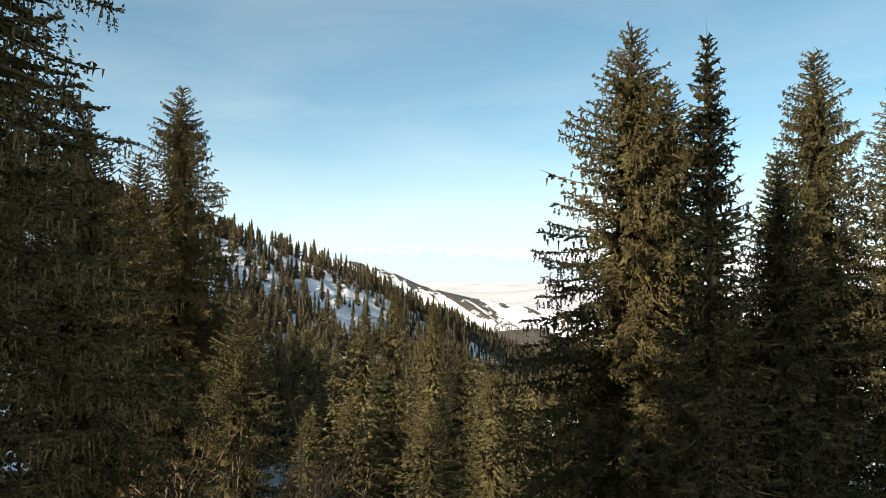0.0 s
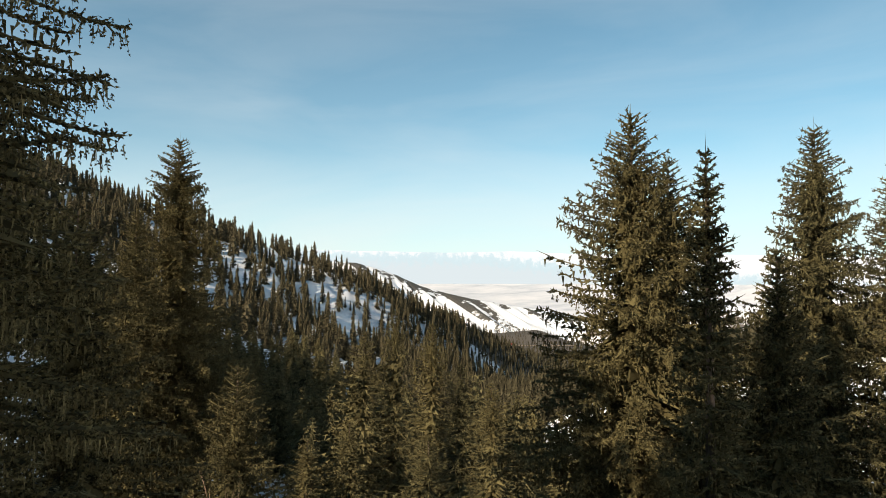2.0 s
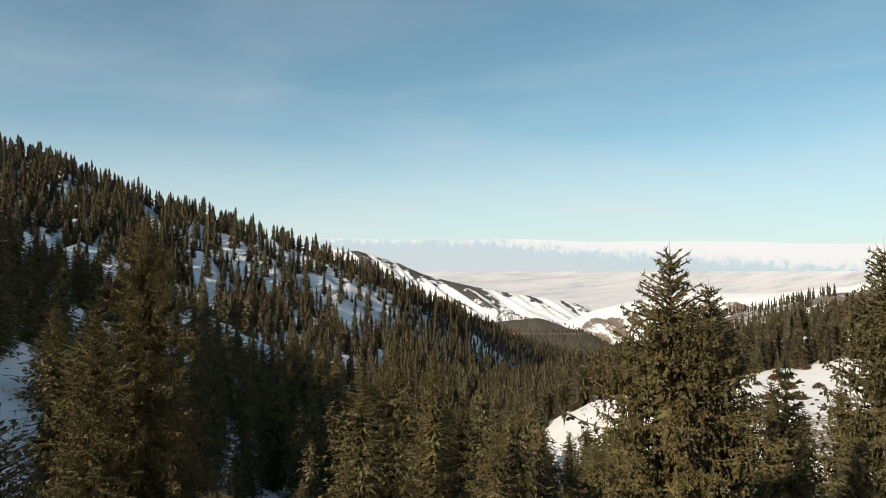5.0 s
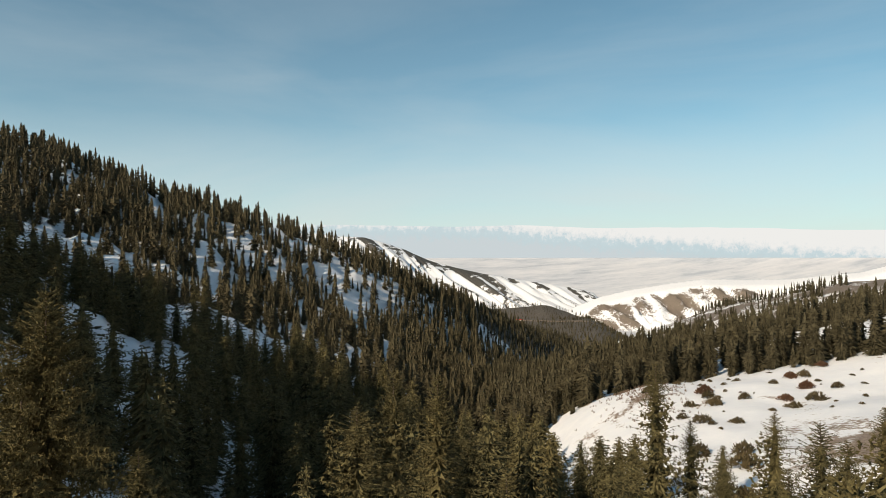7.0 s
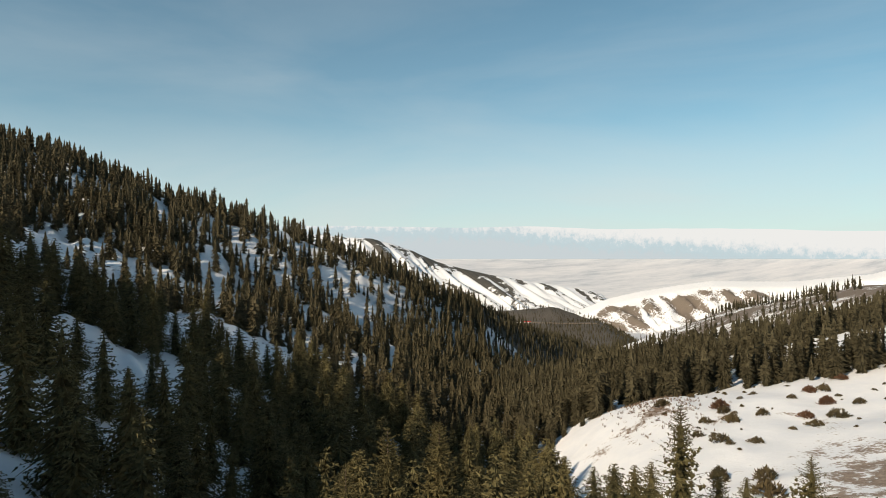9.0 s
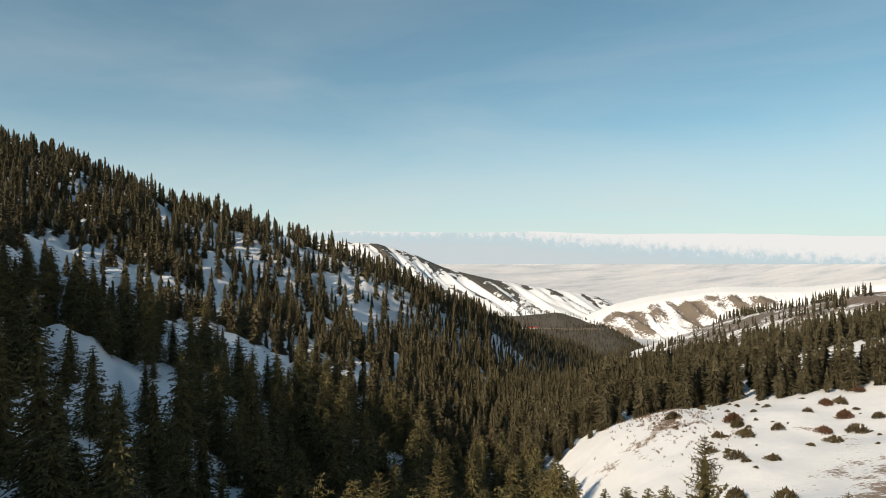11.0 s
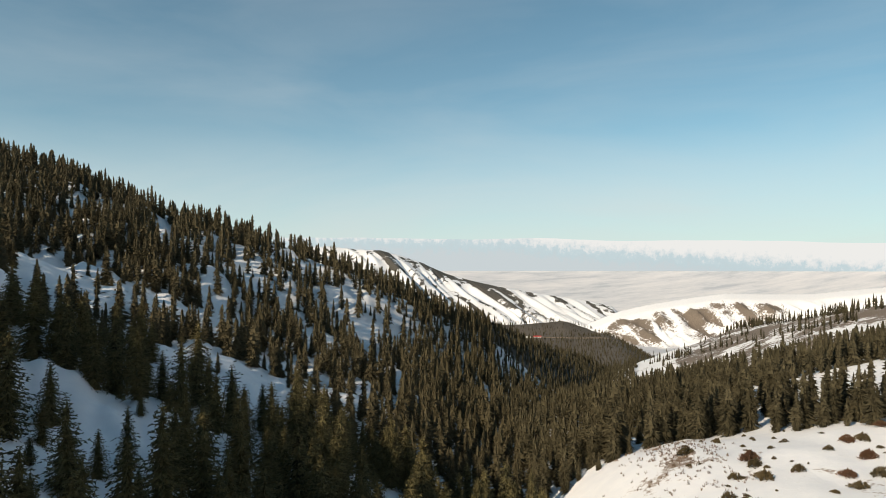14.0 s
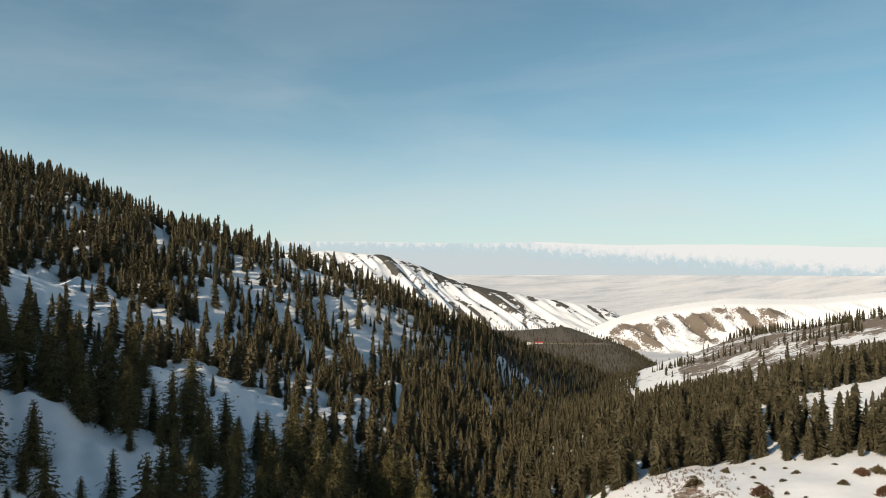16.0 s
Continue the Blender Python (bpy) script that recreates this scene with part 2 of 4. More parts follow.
def snow_cover(x, y):
    """How much of the ground the snow hides: 1 all, 0 none."""
    s = 0.77 + 0.25 * fbm(x, y, 40, 3, 21)
    s = s - (0.66 - 1.1 * np.clip(vnoise((0.9 * x - 0.35 * y) / 4.5, y / 40, 77) - 0.12, 0, 1)) * bell(x, 108, 32) * bell(y, 142, 31)  # windswept turf with snow left in the rills
    s = s - 0.30 * bell(x, 72, 10) * bell(y, 262, 22)
    s = np.where((x > 0.19 * y) & (y > 430) & (y < 1500), 0.50 + 0.28 * fbm(x, y, 90, 4, 23) + 0.25 * fbm(x, y, 24, 3, 24) + 0.25 * bell(x, 400, 35) * bell(y, 720, 70) + 0.3 * (x < 0.3 * y) - 0.1, s)
    s = np.where((x > 0.19 * y) & (y > 420) & (y < 600), np.maximum(s, 0.62), s)
    s = np.where((y > 900) & (y < 2300) & (x < np.interp(y, [900, 1000, 1300, 1700, 2300], [0.17, 0.19, 0.23, 0.28, 0.3]) * y), 0.12, s)
    # Unseen ground behind is left mostly bare, to bounce less light.
    s = np.where(y < -90, 0.2, s)
    mount, shoulder, far = far_parts(x, y)
    face = np.clip(4200 - y, 0, None)
    u = x - 0.48 * face
    stripe = 0.8 * vnoise(u / 48 + 0.3, face / 600, 5) + 1.1 * vnoise(u / 27 + 0.25, face / 300, 6) + 0.7 * fbm(x, y, 70, 3, 33) + 1.0 * fbm(x, y, 24, 2, 34) + 0.9 * vnoise(u / 30, face / 420, 16) * (x > 0)
    band = bell(face, 40, 70) * bell(x, -60, 330)  # wood along the crest
    s_mount = 0.78 + 0.95 * stripe - 0.75 * band - 0.35 * bell(x, 40, 130) * (stripe < 0.1) + 0.12 * (x > 330)
    az = x * 3600 / np.maximum(y, 100)
    cliff = np.clip((3490 + 50 * vnoise((x * 0.9 + 0.2 * y) / 60, y / 250, 9) - y) / 40, 0, 1) * np.clip((y - 3130) / 120, 0, 1) * np.clip((az - 560) / 120, 0, 1) * np.clip((1750 - az) / 150, 0, 1)
    s_shoulder = 0.95 - cliff * (0.50 + 0.2 * fbm(x, y, 60, 4, 31) + 0.5 * fbm(x + 0.5 * y, 0.4 * y, 34, 3, 32) - 0.5 * vnoise((x * 0.9 + 0.2 * y) / 34 + 0.3, y / 250, 9) - 0.6 * vnoise((x * 0.9 + 0.35 * y) / 30, y / 150, 19) - 0.5 * vnoise((x * 0.9 + 0.5 * y) / 75 + 0.3, y / 420, 8))
    s_plain = 0.50 + 0.10 * fbm(x * 0.25, y, 160, 3, 35)
    beyond = np.where((mount > shoulder) & (mount > far), s_mount, np.where(shoulder > far, s_shoulder, s_plain))
    s = np.where(y > 2350, beyond, s)
    return np.clip(s, 0, 1)


def scrub(x, y):
    """1 where the bare ground is dark scrub and needle litter, 0 where it is dry turf."""
    k_ = np.where((y > 60) & (y < 700) & (x < 40 + 0.1 * (y - 250)), 0.6, 0.0)
    k_ = np.where((y > 700) & (y < 2300) & (x < 0.29 * y), 0.8, k_)
    k_ = np.where((x > 0.25 * y) & (y > 560) & (y < 1500), 0.45, k_)
    mount, shoulder, far = far_parts(x, y)
    k_ = np.where((y > 2350) & (shoulder >= mount), 0.5, k_)
    return np.where((y > 2350) & (mount > shoulder) & (mount > far), 1.0, k_)


def mesh_from(name, verts, faces, smooth=False):
    """A mesh from arrays; faces all of one size."""
    me = bpy.data.meshes.new(name)
    verts, faces = np.asarray(verts, np.float32), np.asarray(faces, np.int32)
    n, k_ = faces.shape
    me.vertices.add(len(verts))
    me.vertices.foreach_set("co", verts.ravel())
    me.loops.add(n * k_)
    me.loops.foreach_set("vertex_index", faces.ravel())
    me.polygons.add(n)
    me.polygons.foreach_set("loop_start", np.arange(0, n * k_, k_, dtype=np.int32))
    me.update(calc_edges=True)
    me.polygons.foreach_set("use_smooth", np.full(n, smooth))
    return me


def build_ground():
    r = np.r_[0.0, np.geomspace(3, 2600, 240), np.arange(2614, 4320, 14.0), np.arange(4350, 4905, 60.0)]
    a = np.radians(np.r_[np.linspace(-42, 42, 420), np.linspace(45, 315, 130)])
    rr, aa = np.meshgrid(r, a, indexing="ij")
    x, y = rr * np.sin(aa), rr * np.cos(aa)
    z = ground(x, y)
    m, n = rr.shape
    i, j = np.meshgrid(np.arange(m - 1), np.arange(n), indexing="ij")
    q = np.stack([i * n + j, (i + 1) * n + j, (i + 1) * n + (j + 1) % n, i * n + (j + 1) % n], -1).reshape(-1, 4)
    me = mesh_from("ground", np.stack([x, y, z], -1).reshape(-1, 3), q[:, ::-1], True)
    at_ = me.attributes.new("cover", "FLOAT", "POINT")
    at_.data.foreach_set("value", snow_cover(x, y).astype(np.float32).ravel())
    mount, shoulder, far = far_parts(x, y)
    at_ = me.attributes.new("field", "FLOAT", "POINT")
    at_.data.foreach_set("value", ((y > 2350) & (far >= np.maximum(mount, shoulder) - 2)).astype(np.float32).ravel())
    at_ = me.attributes.new("scrub", "FLOAT", "POINT")
    at_.data.foreach_set("value", scrub(x, y).astype(np.float32).ravel())
    me.materials.append(GROUND)
    return tagged(new("ground", me), "snow-covered mountain ground with patches of dry turf", "ground", kind="structure")


build_ground()

# far range beyond the plain: a glowing backdrop, blue haze painted under its snow
RANGE, nt, b = material("glowing_hazy_range", 1.0, 0.0)
pos = nt.nodes.new("ShaderNodeTexCoord").outputs["Object"]
sp = nt.nodes.new("ShaderNodeSeparateXYZ")
nt.links.new(pos, sp.inputs[0])
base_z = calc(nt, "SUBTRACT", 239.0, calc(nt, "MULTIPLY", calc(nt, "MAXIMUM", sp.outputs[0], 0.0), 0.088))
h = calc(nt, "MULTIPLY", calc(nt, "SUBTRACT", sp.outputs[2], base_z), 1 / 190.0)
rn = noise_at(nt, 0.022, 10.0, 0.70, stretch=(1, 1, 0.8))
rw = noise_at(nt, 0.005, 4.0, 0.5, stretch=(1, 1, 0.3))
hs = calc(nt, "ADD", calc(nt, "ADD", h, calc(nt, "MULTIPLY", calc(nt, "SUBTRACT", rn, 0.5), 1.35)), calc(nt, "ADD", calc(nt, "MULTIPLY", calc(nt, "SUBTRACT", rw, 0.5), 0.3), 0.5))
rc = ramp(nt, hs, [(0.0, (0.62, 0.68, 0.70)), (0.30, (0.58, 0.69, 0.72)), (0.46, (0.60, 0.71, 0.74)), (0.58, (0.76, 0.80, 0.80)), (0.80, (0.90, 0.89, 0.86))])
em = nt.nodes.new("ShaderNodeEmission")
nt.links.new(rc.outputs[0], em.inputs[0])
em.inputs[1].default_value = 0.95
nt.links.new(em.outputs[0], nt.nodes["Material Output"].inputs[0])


def build_range():
    a = np.radians(np.linspace(-48, 48, 700))
    x0 = a * 57.3
    peak = 252 - 2.2 * np.clip(x0 - 5, 0, None) + 14 * fbm(x0, 0 * x0, 6.0, 5, 41)
    rows = []
    for k_ in range(9):
        f = k_ / 8
        rows.append(np.stack([(4880 + 60 * f) * np.sin(a), (4880 + 60 * f) * np.cos(a), -45 + (peak + 45) * f], -1))
    v = np.stack(rows)
    n = len(a)
    i, j = np.meshgrid(np.arange(8), np.arange(n - 1), indexing="ij")
    q = np.stack([i * n + j, i * n + j + 1, (i + 1) * n + j + 1, (i + 1) * n + j], -1).reshape(-1, 4)
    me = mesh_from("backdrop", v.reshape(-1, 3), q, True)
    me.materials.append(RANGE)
    tagged(new("backdrop", me), "glowing backdrop of a far snowy range with painted haze", "mountain range", kind="structure")


build_range()


# ---- spruces ----
def spindles(base, tip, radius, sides=3, fat=0.35):
    """Many thin spindles at once: base, a ring, and a tip."""
    base, tip, radius = np.asarray(base), np.asarray(tip), np.asarray(radius)
    n = len(base)
    d = tip - base
    ref = np.where(np.abs(d[:, 2:3]) > 0.9 * np.linalg.norm(d, axis=1, keepdims=True), [[1.0, 0, 0]], [[0, 0, 1.0]])
    u = np.cross(d, ref)
    u /= np.linalg.norm(u, axis=1, keepdims=True) + 1e-9
    w = np.cross(d, u)
    w /= np.linalg.norm(w, axis=1, keepdims=True) + 1e-9
    ang = np.arange(sides) * 2 * np.pi / sides + 0.5
    ring = (base + d * fat)[:, None] + radius[:, None, None] * (np.cos(ang)[None, :, None] * u[:, None] + np.sin(ang)[None, :, None] * w[:, None])
    v = np.concatenate([base[:, None], ring, tip[:, None]], 1)
    k_ = sides + 2
    f = []
    for s in range(sides):
        f += [(0, 1 + (s + 1) % sides, 1 + s), (1 + s, 1 + (s + 1) % sides, sides + 1)]
    faces = (np.arange(n)[:, None, None] * k_ + np.array(f)[None]).reshape(-1, 3)
    return v.reshape(-1, 3), faces


def spikes(base, tip, radius):
    """Many three-sided shoots at once, each tapering to its tip."""
    base, tip, radius = np.asarray(base), np.asarray(tip), np.asarray(radius)
    n = len(base)
    d = tip - base
    ref = np.where(np.abs(d[:, 2:3]) > 0.9 * np.linalg.norm(d, axis=1, keepdims=True), [[1.0, 0, 0]], [[0, 0, 1.0]])
    u = np.cross(d, ref)
    u /= np.linalg.norm(u, axis=1, keepdims=True) + 1e-9
    w = np.cross(d, u)
    w /= np.linalg.norm(w, axis=1, keepdims=True) + 1e-9
    mid = base + 0.18 * d
    r_ = radius[:, None]
    v = np.stack([mid + r_ * u, mid + r_ * (-0.5 * u + 0.87 * w), mid + r_ * (-0.5 * u - 0.87 * w), tip], 1)
    f = np.array([(0, 1, 3), (1, 2, 3), (2, 0, 3)])
    return v.reshape(-1, 3), (np.arange(n)[:, None, None] * 4 + f[None]).reshape(-1, 3)


def blades(base, tip, radius):
    """Many needle tufts at once: two crossed leaflets each."""
    base, tip, radius = np.asarray(base), np.asarray(tip), np.asarray(radius)
    n = len(base)
    d = tip - base
    u = np.cross(d, [[0.3, 0.4, 0.85]])
    u /= np.linalg.norm(u, axis=1, keepdims=True) + 1e-9
    w = np.cross(d, u)
    w /= np.linalg.norm(w, axis=1, keepdims=True) + 1e-9
    r_ = radius[:, None]
    mid = base + 0.25 * d
    v = np.stack([mid + r_ * u, mid - r_ * u, mid + r_ * w, mid - r_ * w, tip], 1)
    f = np.array([(0, 1, 4), (2, 3, 4)])
    return v.reshape(-1, 3), (np.arange(n)[:, None, None] * 5 + f[None]).reshape(-1, 3)


def trunk_mesh(height, radius, rng, sides=9):
    hs_ = np.linspace(0, 1, 14)
    rings = []
    for h_ in hs_:
        rad = radius * (1 - h_) ** 0.85 + 0.012 + radius * 0.5 * max(0, 0.06 - h_) / 0.06
        a = np.arange(sides) * 2 * np.pi / sides
        rings.append(np.stack([rad * np.cos(a), rad * np.sin(a), 0 * a + h_ * height - 0.4 * (h_ == 0)], -1))
    v = np.concatenate(rings)
    f = [(i * sides + j, i * sides + (j + 1) % sides, (i + 1) * sides + (j + 1) % sides, (i + 1) * sides + j) for i in range(13) for j in range(sides)]
    me = mesh_from("trunk", v, f, True)
    me.materials.append(BARK)
    return me


def profile(d, height, reach, full, power=1.0):
    """Crown radius d metres under the tip."""
    return reach * np.clip(d / full, 0, 1) ** power + 0.05 + 0.02 * reach * np.clip(d / 1.5, 0, 1)


def inner_mass(height, reach, full, bottom, seed, share, step, top=0.9, shoots=9, size=1.0):
    """The dense inside of a crown: ragged skirts close round the trunk and shoots all through it."""
    g_ = np.random.default_rng(seed + 7)
    V, F, n0, m = [], [], 0, 14
    d = top
    while d < height - bottom:
        rad = profile(d + step * 0.8, height, reach, full) * share * 0.7
        ang = np.arange(m) * 2 * np.pi / m + g_.uniform(0, 6.28)
        r_ = rad * np.where(np.arange(m) % 2, 0.5, 1.0) * g_.uniform(0.5, 1.2, m)
        ring = np.stack([r_ * np.cos(ang), r_ * np.sin(ang), height - d - step - 0.3 * r_ + g_.normal(0, 0.08, m)], -1)
        V += [np.array([[0, 0, height - d + step * 0.4]]), ring]
        F += [(n0, n0 + 1 + i, n0 + 1 + (i + 1) % m) for i in range(m)]
        n0 += m + 1
        d += step
    c = int((height - bottom - top) * shoots * share * reach)
    d_ = top + (height - bottom - top) * np.sqrt(g_.uniform(0, 1, c))
    a = g_.uniform(0, 6.283, c)
    r_ = profile(d_, height, reach, full) * np.minimum(share * g_.uniform(0.5, 1.2, c), g_.uniform(0.6, 0.8, c))
    q = np.stack([r_ * np.cos(a), r_ * np.sin(a), height - d_ - 0.25 * r_], -1)
    t_ = q + size * (np.stack([0.16 * np.cos(a), 0.16 * np.sin(a), 0 * a - 0.1], -1) + g_.normal(0, 0.11, (c, 3)))
    return joined((np.concatenate(V), np.array(F)), spikes(q, t_, size * g_.uniform(0.05, 0.09, c)))


def joined(a, b_):
    return np.concatenate([a[0], b_[0]]), np.concatenate([a[1], b_[1] + len(a[0])])


def rich_crown(height, reach, full, bottom, seed, weep, shown=(0.0, 14.0), rich=1.0, face=0.0, core=0.22, thick=1.0, grain=0.095, stout=1.0):
    """Crown seen close by: limbs with side shoots and hanging shoots, finest between the two depths shown."""
    rng = np.random.default_rng(seed)
    up0 = np.array([0, 0, 1.0])
    B, T, R = [np.array([[0, 0, height - 1.1]])], [np.array([[0, 0, height]])], [np.array([0.022])]

    B2, T2, R2 = [np.zeros((0, 3))], [np.zeros((0, 3))], [np.zeros(0)]

    def add(b_, t_, r_):
        B.append(b_), T.append(t_), R.append(r_)

    def brush(q, vec, count, size):
        """Short tufts set round each twig from q along vec."""
        c = len(q)
        ln_ = np.linalg.norm(vec, axis=1, keepdims=True) + 1e-6
        for e in range(count):
            p0 = q + vec * (0.12 + (e + rng.uniform(0, 1, (c, 1))) / count * 0.85)
            dd = vec / ln_ * 0.55 + rng.normal(0, 0.62, (c, 3))
            dd /= np.linalg.norm(dd, axis=1, keepdims=True)
            B2.append(p0), T2.append(p0 + dd * size * rng.uniform(0.65, 1.35, (c, 1))), R2.append(0.30 * size * rng.uniform(0.7, 1.3, c))

    d = 0.5
    while d < height - bottom:
        deep = shown[0] <= d <= shown[1]
        n = int(rng.integers(5, 9)) if d > 1.0 else 5
        a0 = rng.uniform(0, 6.28)
        for k_ in range(n):
            a = a0 + k_ * 6.283 / n + rng.normal(0, 0.25)
            fine = deep and (d < 3.5 or math.cos(a - face) > -0.25)
            ln = profile(d, height, reach, full) * (rng.uniform(0.5, 0.9) if rng.random() < 0.5 else rng.uniform(0.85, 1.15))
            ln = max(0.10, ln * (1 + 0.15 * math.sin(a * 2 + d * 0.7 + seed)))
            up = 0.55 - 0.75 * min(1, d / 7.5) + rng.normal(0, 0.13)
            m = max(3, int(ln / (0.115 if fine else 0.24) * rich))
            s = np.linspace(0.0, 1.0, m)
            out = s * ln
            zz = height - d + up * out - 0.18 * out**2 / max(1.0, reach * 0.7) + 0.22 * (s**3) * ln * (1 if up < 0.3 else 0.4)
            side = 0.10 * ln * np.sin(s * 3 + rng.uniform(0, 6)) * s
            ca, sa = math.cos(a), math.sin(a)
            P = np.stack([ca * out - sa * side, sa * out + ca * side, zz], -1)
            add(P[:-1], P[:-1] + np.diff(P, axis=0) * 1.8, (0.018 + 0.016 * (1 - s[:-1])) * stout)
            fwd, lat = np.array([ca, sa, 0.0]), np.array([-sa, ca, 0.0])
            w = (0.8 if fine else 1.7) * thick / rich**0.5 * (0.55 if d < 1.5 else 0.75 if d < 3 else 1.0)
            for sg in (-1, 1):
                keep = rng.random(m) < np.where(s < 0.15, 0.45, 0.9)
                q = P[keep]
                c = len(q)
                if not c:
                    continue
                sl = (0.10 + 0.30 * ln / reach * (1 - s[keep] * 0.72)) * rng.uniform(0.6, 1.35, c) * min(1.0, 0.18 + d / 4)
                dr = fwd * rng.uniform(0.4, 0.95, (c, 1)) + lat * sg * rng.uniform(0.5, 1.0, (c, 1)) + up0 * rng.normal(-0.08, 0.3, (c, 1))
                dr /= np.linalg.norm(dr, axis=1, keepdims=True)
                if fine:
                    add(q, q + dr * sl[:, None], rng.uniform(0.20, 0.32, c) * grain * min(stout, 1.3))
                    brush(q, dr * sl[:, None], 5, grain * min(1.0, 0.45 + d / 6))
                else:
                    add(q, q + dr * sl[:, None], rng.uniform(0.026, 0.040, c) * w)
                    brush(q, dr * sl[:, None], 2, 0.15)
            if d > 2.0:
                for rep_ in range(2):
                    h = rng.random(m) < weep
                    c = int(h.sum())
                    q = P[h] + lat * rng.normal(0, 0.12, (c, 1)) - up0 * rng.uniform(0, 0.12, (c, 1))
                    hl = rng.uniform(0.12, 0.42, c) * min(1.0, d / 6 + 0.3)
                    vec = np.stack([rng.normal(0, 0.05, c), rng.normal(0, 0.05, c), -hl], -1)
                    if fine:
                        add(q, q + vec, rng.uniform(0.17, 0.26, c) * grain)
                        brush(q, vec, 5, grain * 0.9)
                    else:
                        add(q, q + vec, rng.uniform(0.024, 0.036, c) * w)
            if d < 6:
                h = rng.random(m) < 0.35
                c = int(h.sum())
                add(P[h], P[h] + np.stack([rng.normal(0, 0.05, c), rng.normal(0, 0.05, c), rng.uniform(0.07, 0.18, c)], -1), np.full(c, 0.016))
        d += (0.24 if deep else 0.55) * rng.uniform(0.7, 1.3) * (0.55 if d < 3 else 0.8 if d < 4.5 else 1.0) / (0.5 + 0.5 * rich)
    v, f = joined(joined(spikes(np.concatenate(B), np.concatenate(T), np.concatenate(R)), blades(np.concatenate(B2), np.concatenate(T2), np.concatenate(R2))), inner_mass(height, reach, full, bottom, seed, core, 0.3, 1.8, 150 if core > 0.7 else 75 if rich > 0.5 else 25, 0.36 if core > 0.7 else 0.55 if rich > 0.5 else 1.0))
    me = mesh_from("crown", v, f)
    me.materials.append(NEEDLES)
    return me


def mid_crown(height, reach, full, bottom, seed, step, per, mat, size, tufts, power):
    """Crown seen from farther off: drooping boughs, each carrying shaggy tufts."""
    rng = np.random.default_rng(seed)
    B, T, R = [np.array([[0, 0, height - 0.9]])], [np.array([[0, 0, height]])], [np.array([0.05])]
    d = 0.35
    while d < height - bottom:
        n = max(4, int(per * (0.5 + 0.5 * min(1, d / full))))
        a = rng.uniform(0, 6.28) + np.arange(n) * 6.283 / n + rng.normal(0, 0.25, n)
        ln = profile(d, height, reach, full, power) * rng.uniform(0.62, 1.12, n) * (1 + 0.18 * np.sin(2 * a + 0.8 * d + seed))
        ln = np.maximum(ln, 0.2)
        up = 0.5 - 0.9 * min(1, d / 6) + rng.normal(0, 0.15, n)
        out = np.stack([np.cos(a), np.sin(a), 0 * a], -1)
        lat = np.stack([-np.sin(a), np.cos(a), 0 * a], -1)
        p0 = np.array([0, 0, height - d]) + 0.05 * out * ln[:, None]
        p1 = p0 + (out + np.array([0, 0, 1.0]) * up[:, None]) * ln[:, None]
        B.append(p0), T.append(p1), R.append(0.10 * size * np.minimum(1, 0.4 + ln / 2))
        for e in range(tufts):
            g_ = np.sqrt(rng.uniform(0.12, 1.0, n))
            q = p0 + (p1 - p0) * g_[:, None] + lat * rng.normal(0, 0.13, (n, 1)) * ln[:, None]
            dr = out * rng.uniform(0.2, 0.9, (n, 1)) + lat * rng.normal(0, 0.7, (n, 1)) + np.array([0, 0, 1.0]) * rng.normal(-0.35, 0.5, (n, 1))
            dr /= np.linalg.norm(dr, axis=1, keepdims=True)
            tl = (0.22 + 0.14 * ln) * rng.uniform(0.7, 1.4, n) * size**0.5
            B.append(q - dr * 0.2 * tl[:, None]), T.append(q + dr * tl[:, None]), R.append(0.12 * size * rng.uniform(0.7, 1.3, n) * np.minimum(1, 0.4 + ln / 2))
        d += step * rng.uniform(0.75, 1.25)
    v, f = joined(spikes(np.concatenate(B), np.concatenate(T), np.concatenate(R)), inner_mass(height, reach, full, bottom, seed, 0.85, 0.55, 0.9, 16, 1.5))
    me = mesh_from("crown", v, f)
    me.materials.append(mat)
    return me


def plant(name, label, trunk, crown, x, y, z, turn, scale=(1, 1, 1), group=""):
    e = new(name)
    e.empty_display_size = 0.5
    e.matrix_world = Matrix.LocRotScale((x, y, z), Euler((0, 0, turn)), scale)
    for nm, me in (("trunk", trunk), ("crown", crown)):
        o = new(nm, me)
        o.parent = e
    return tagged(e, label, "tree", group)


rng = np.random.default_rng(11)
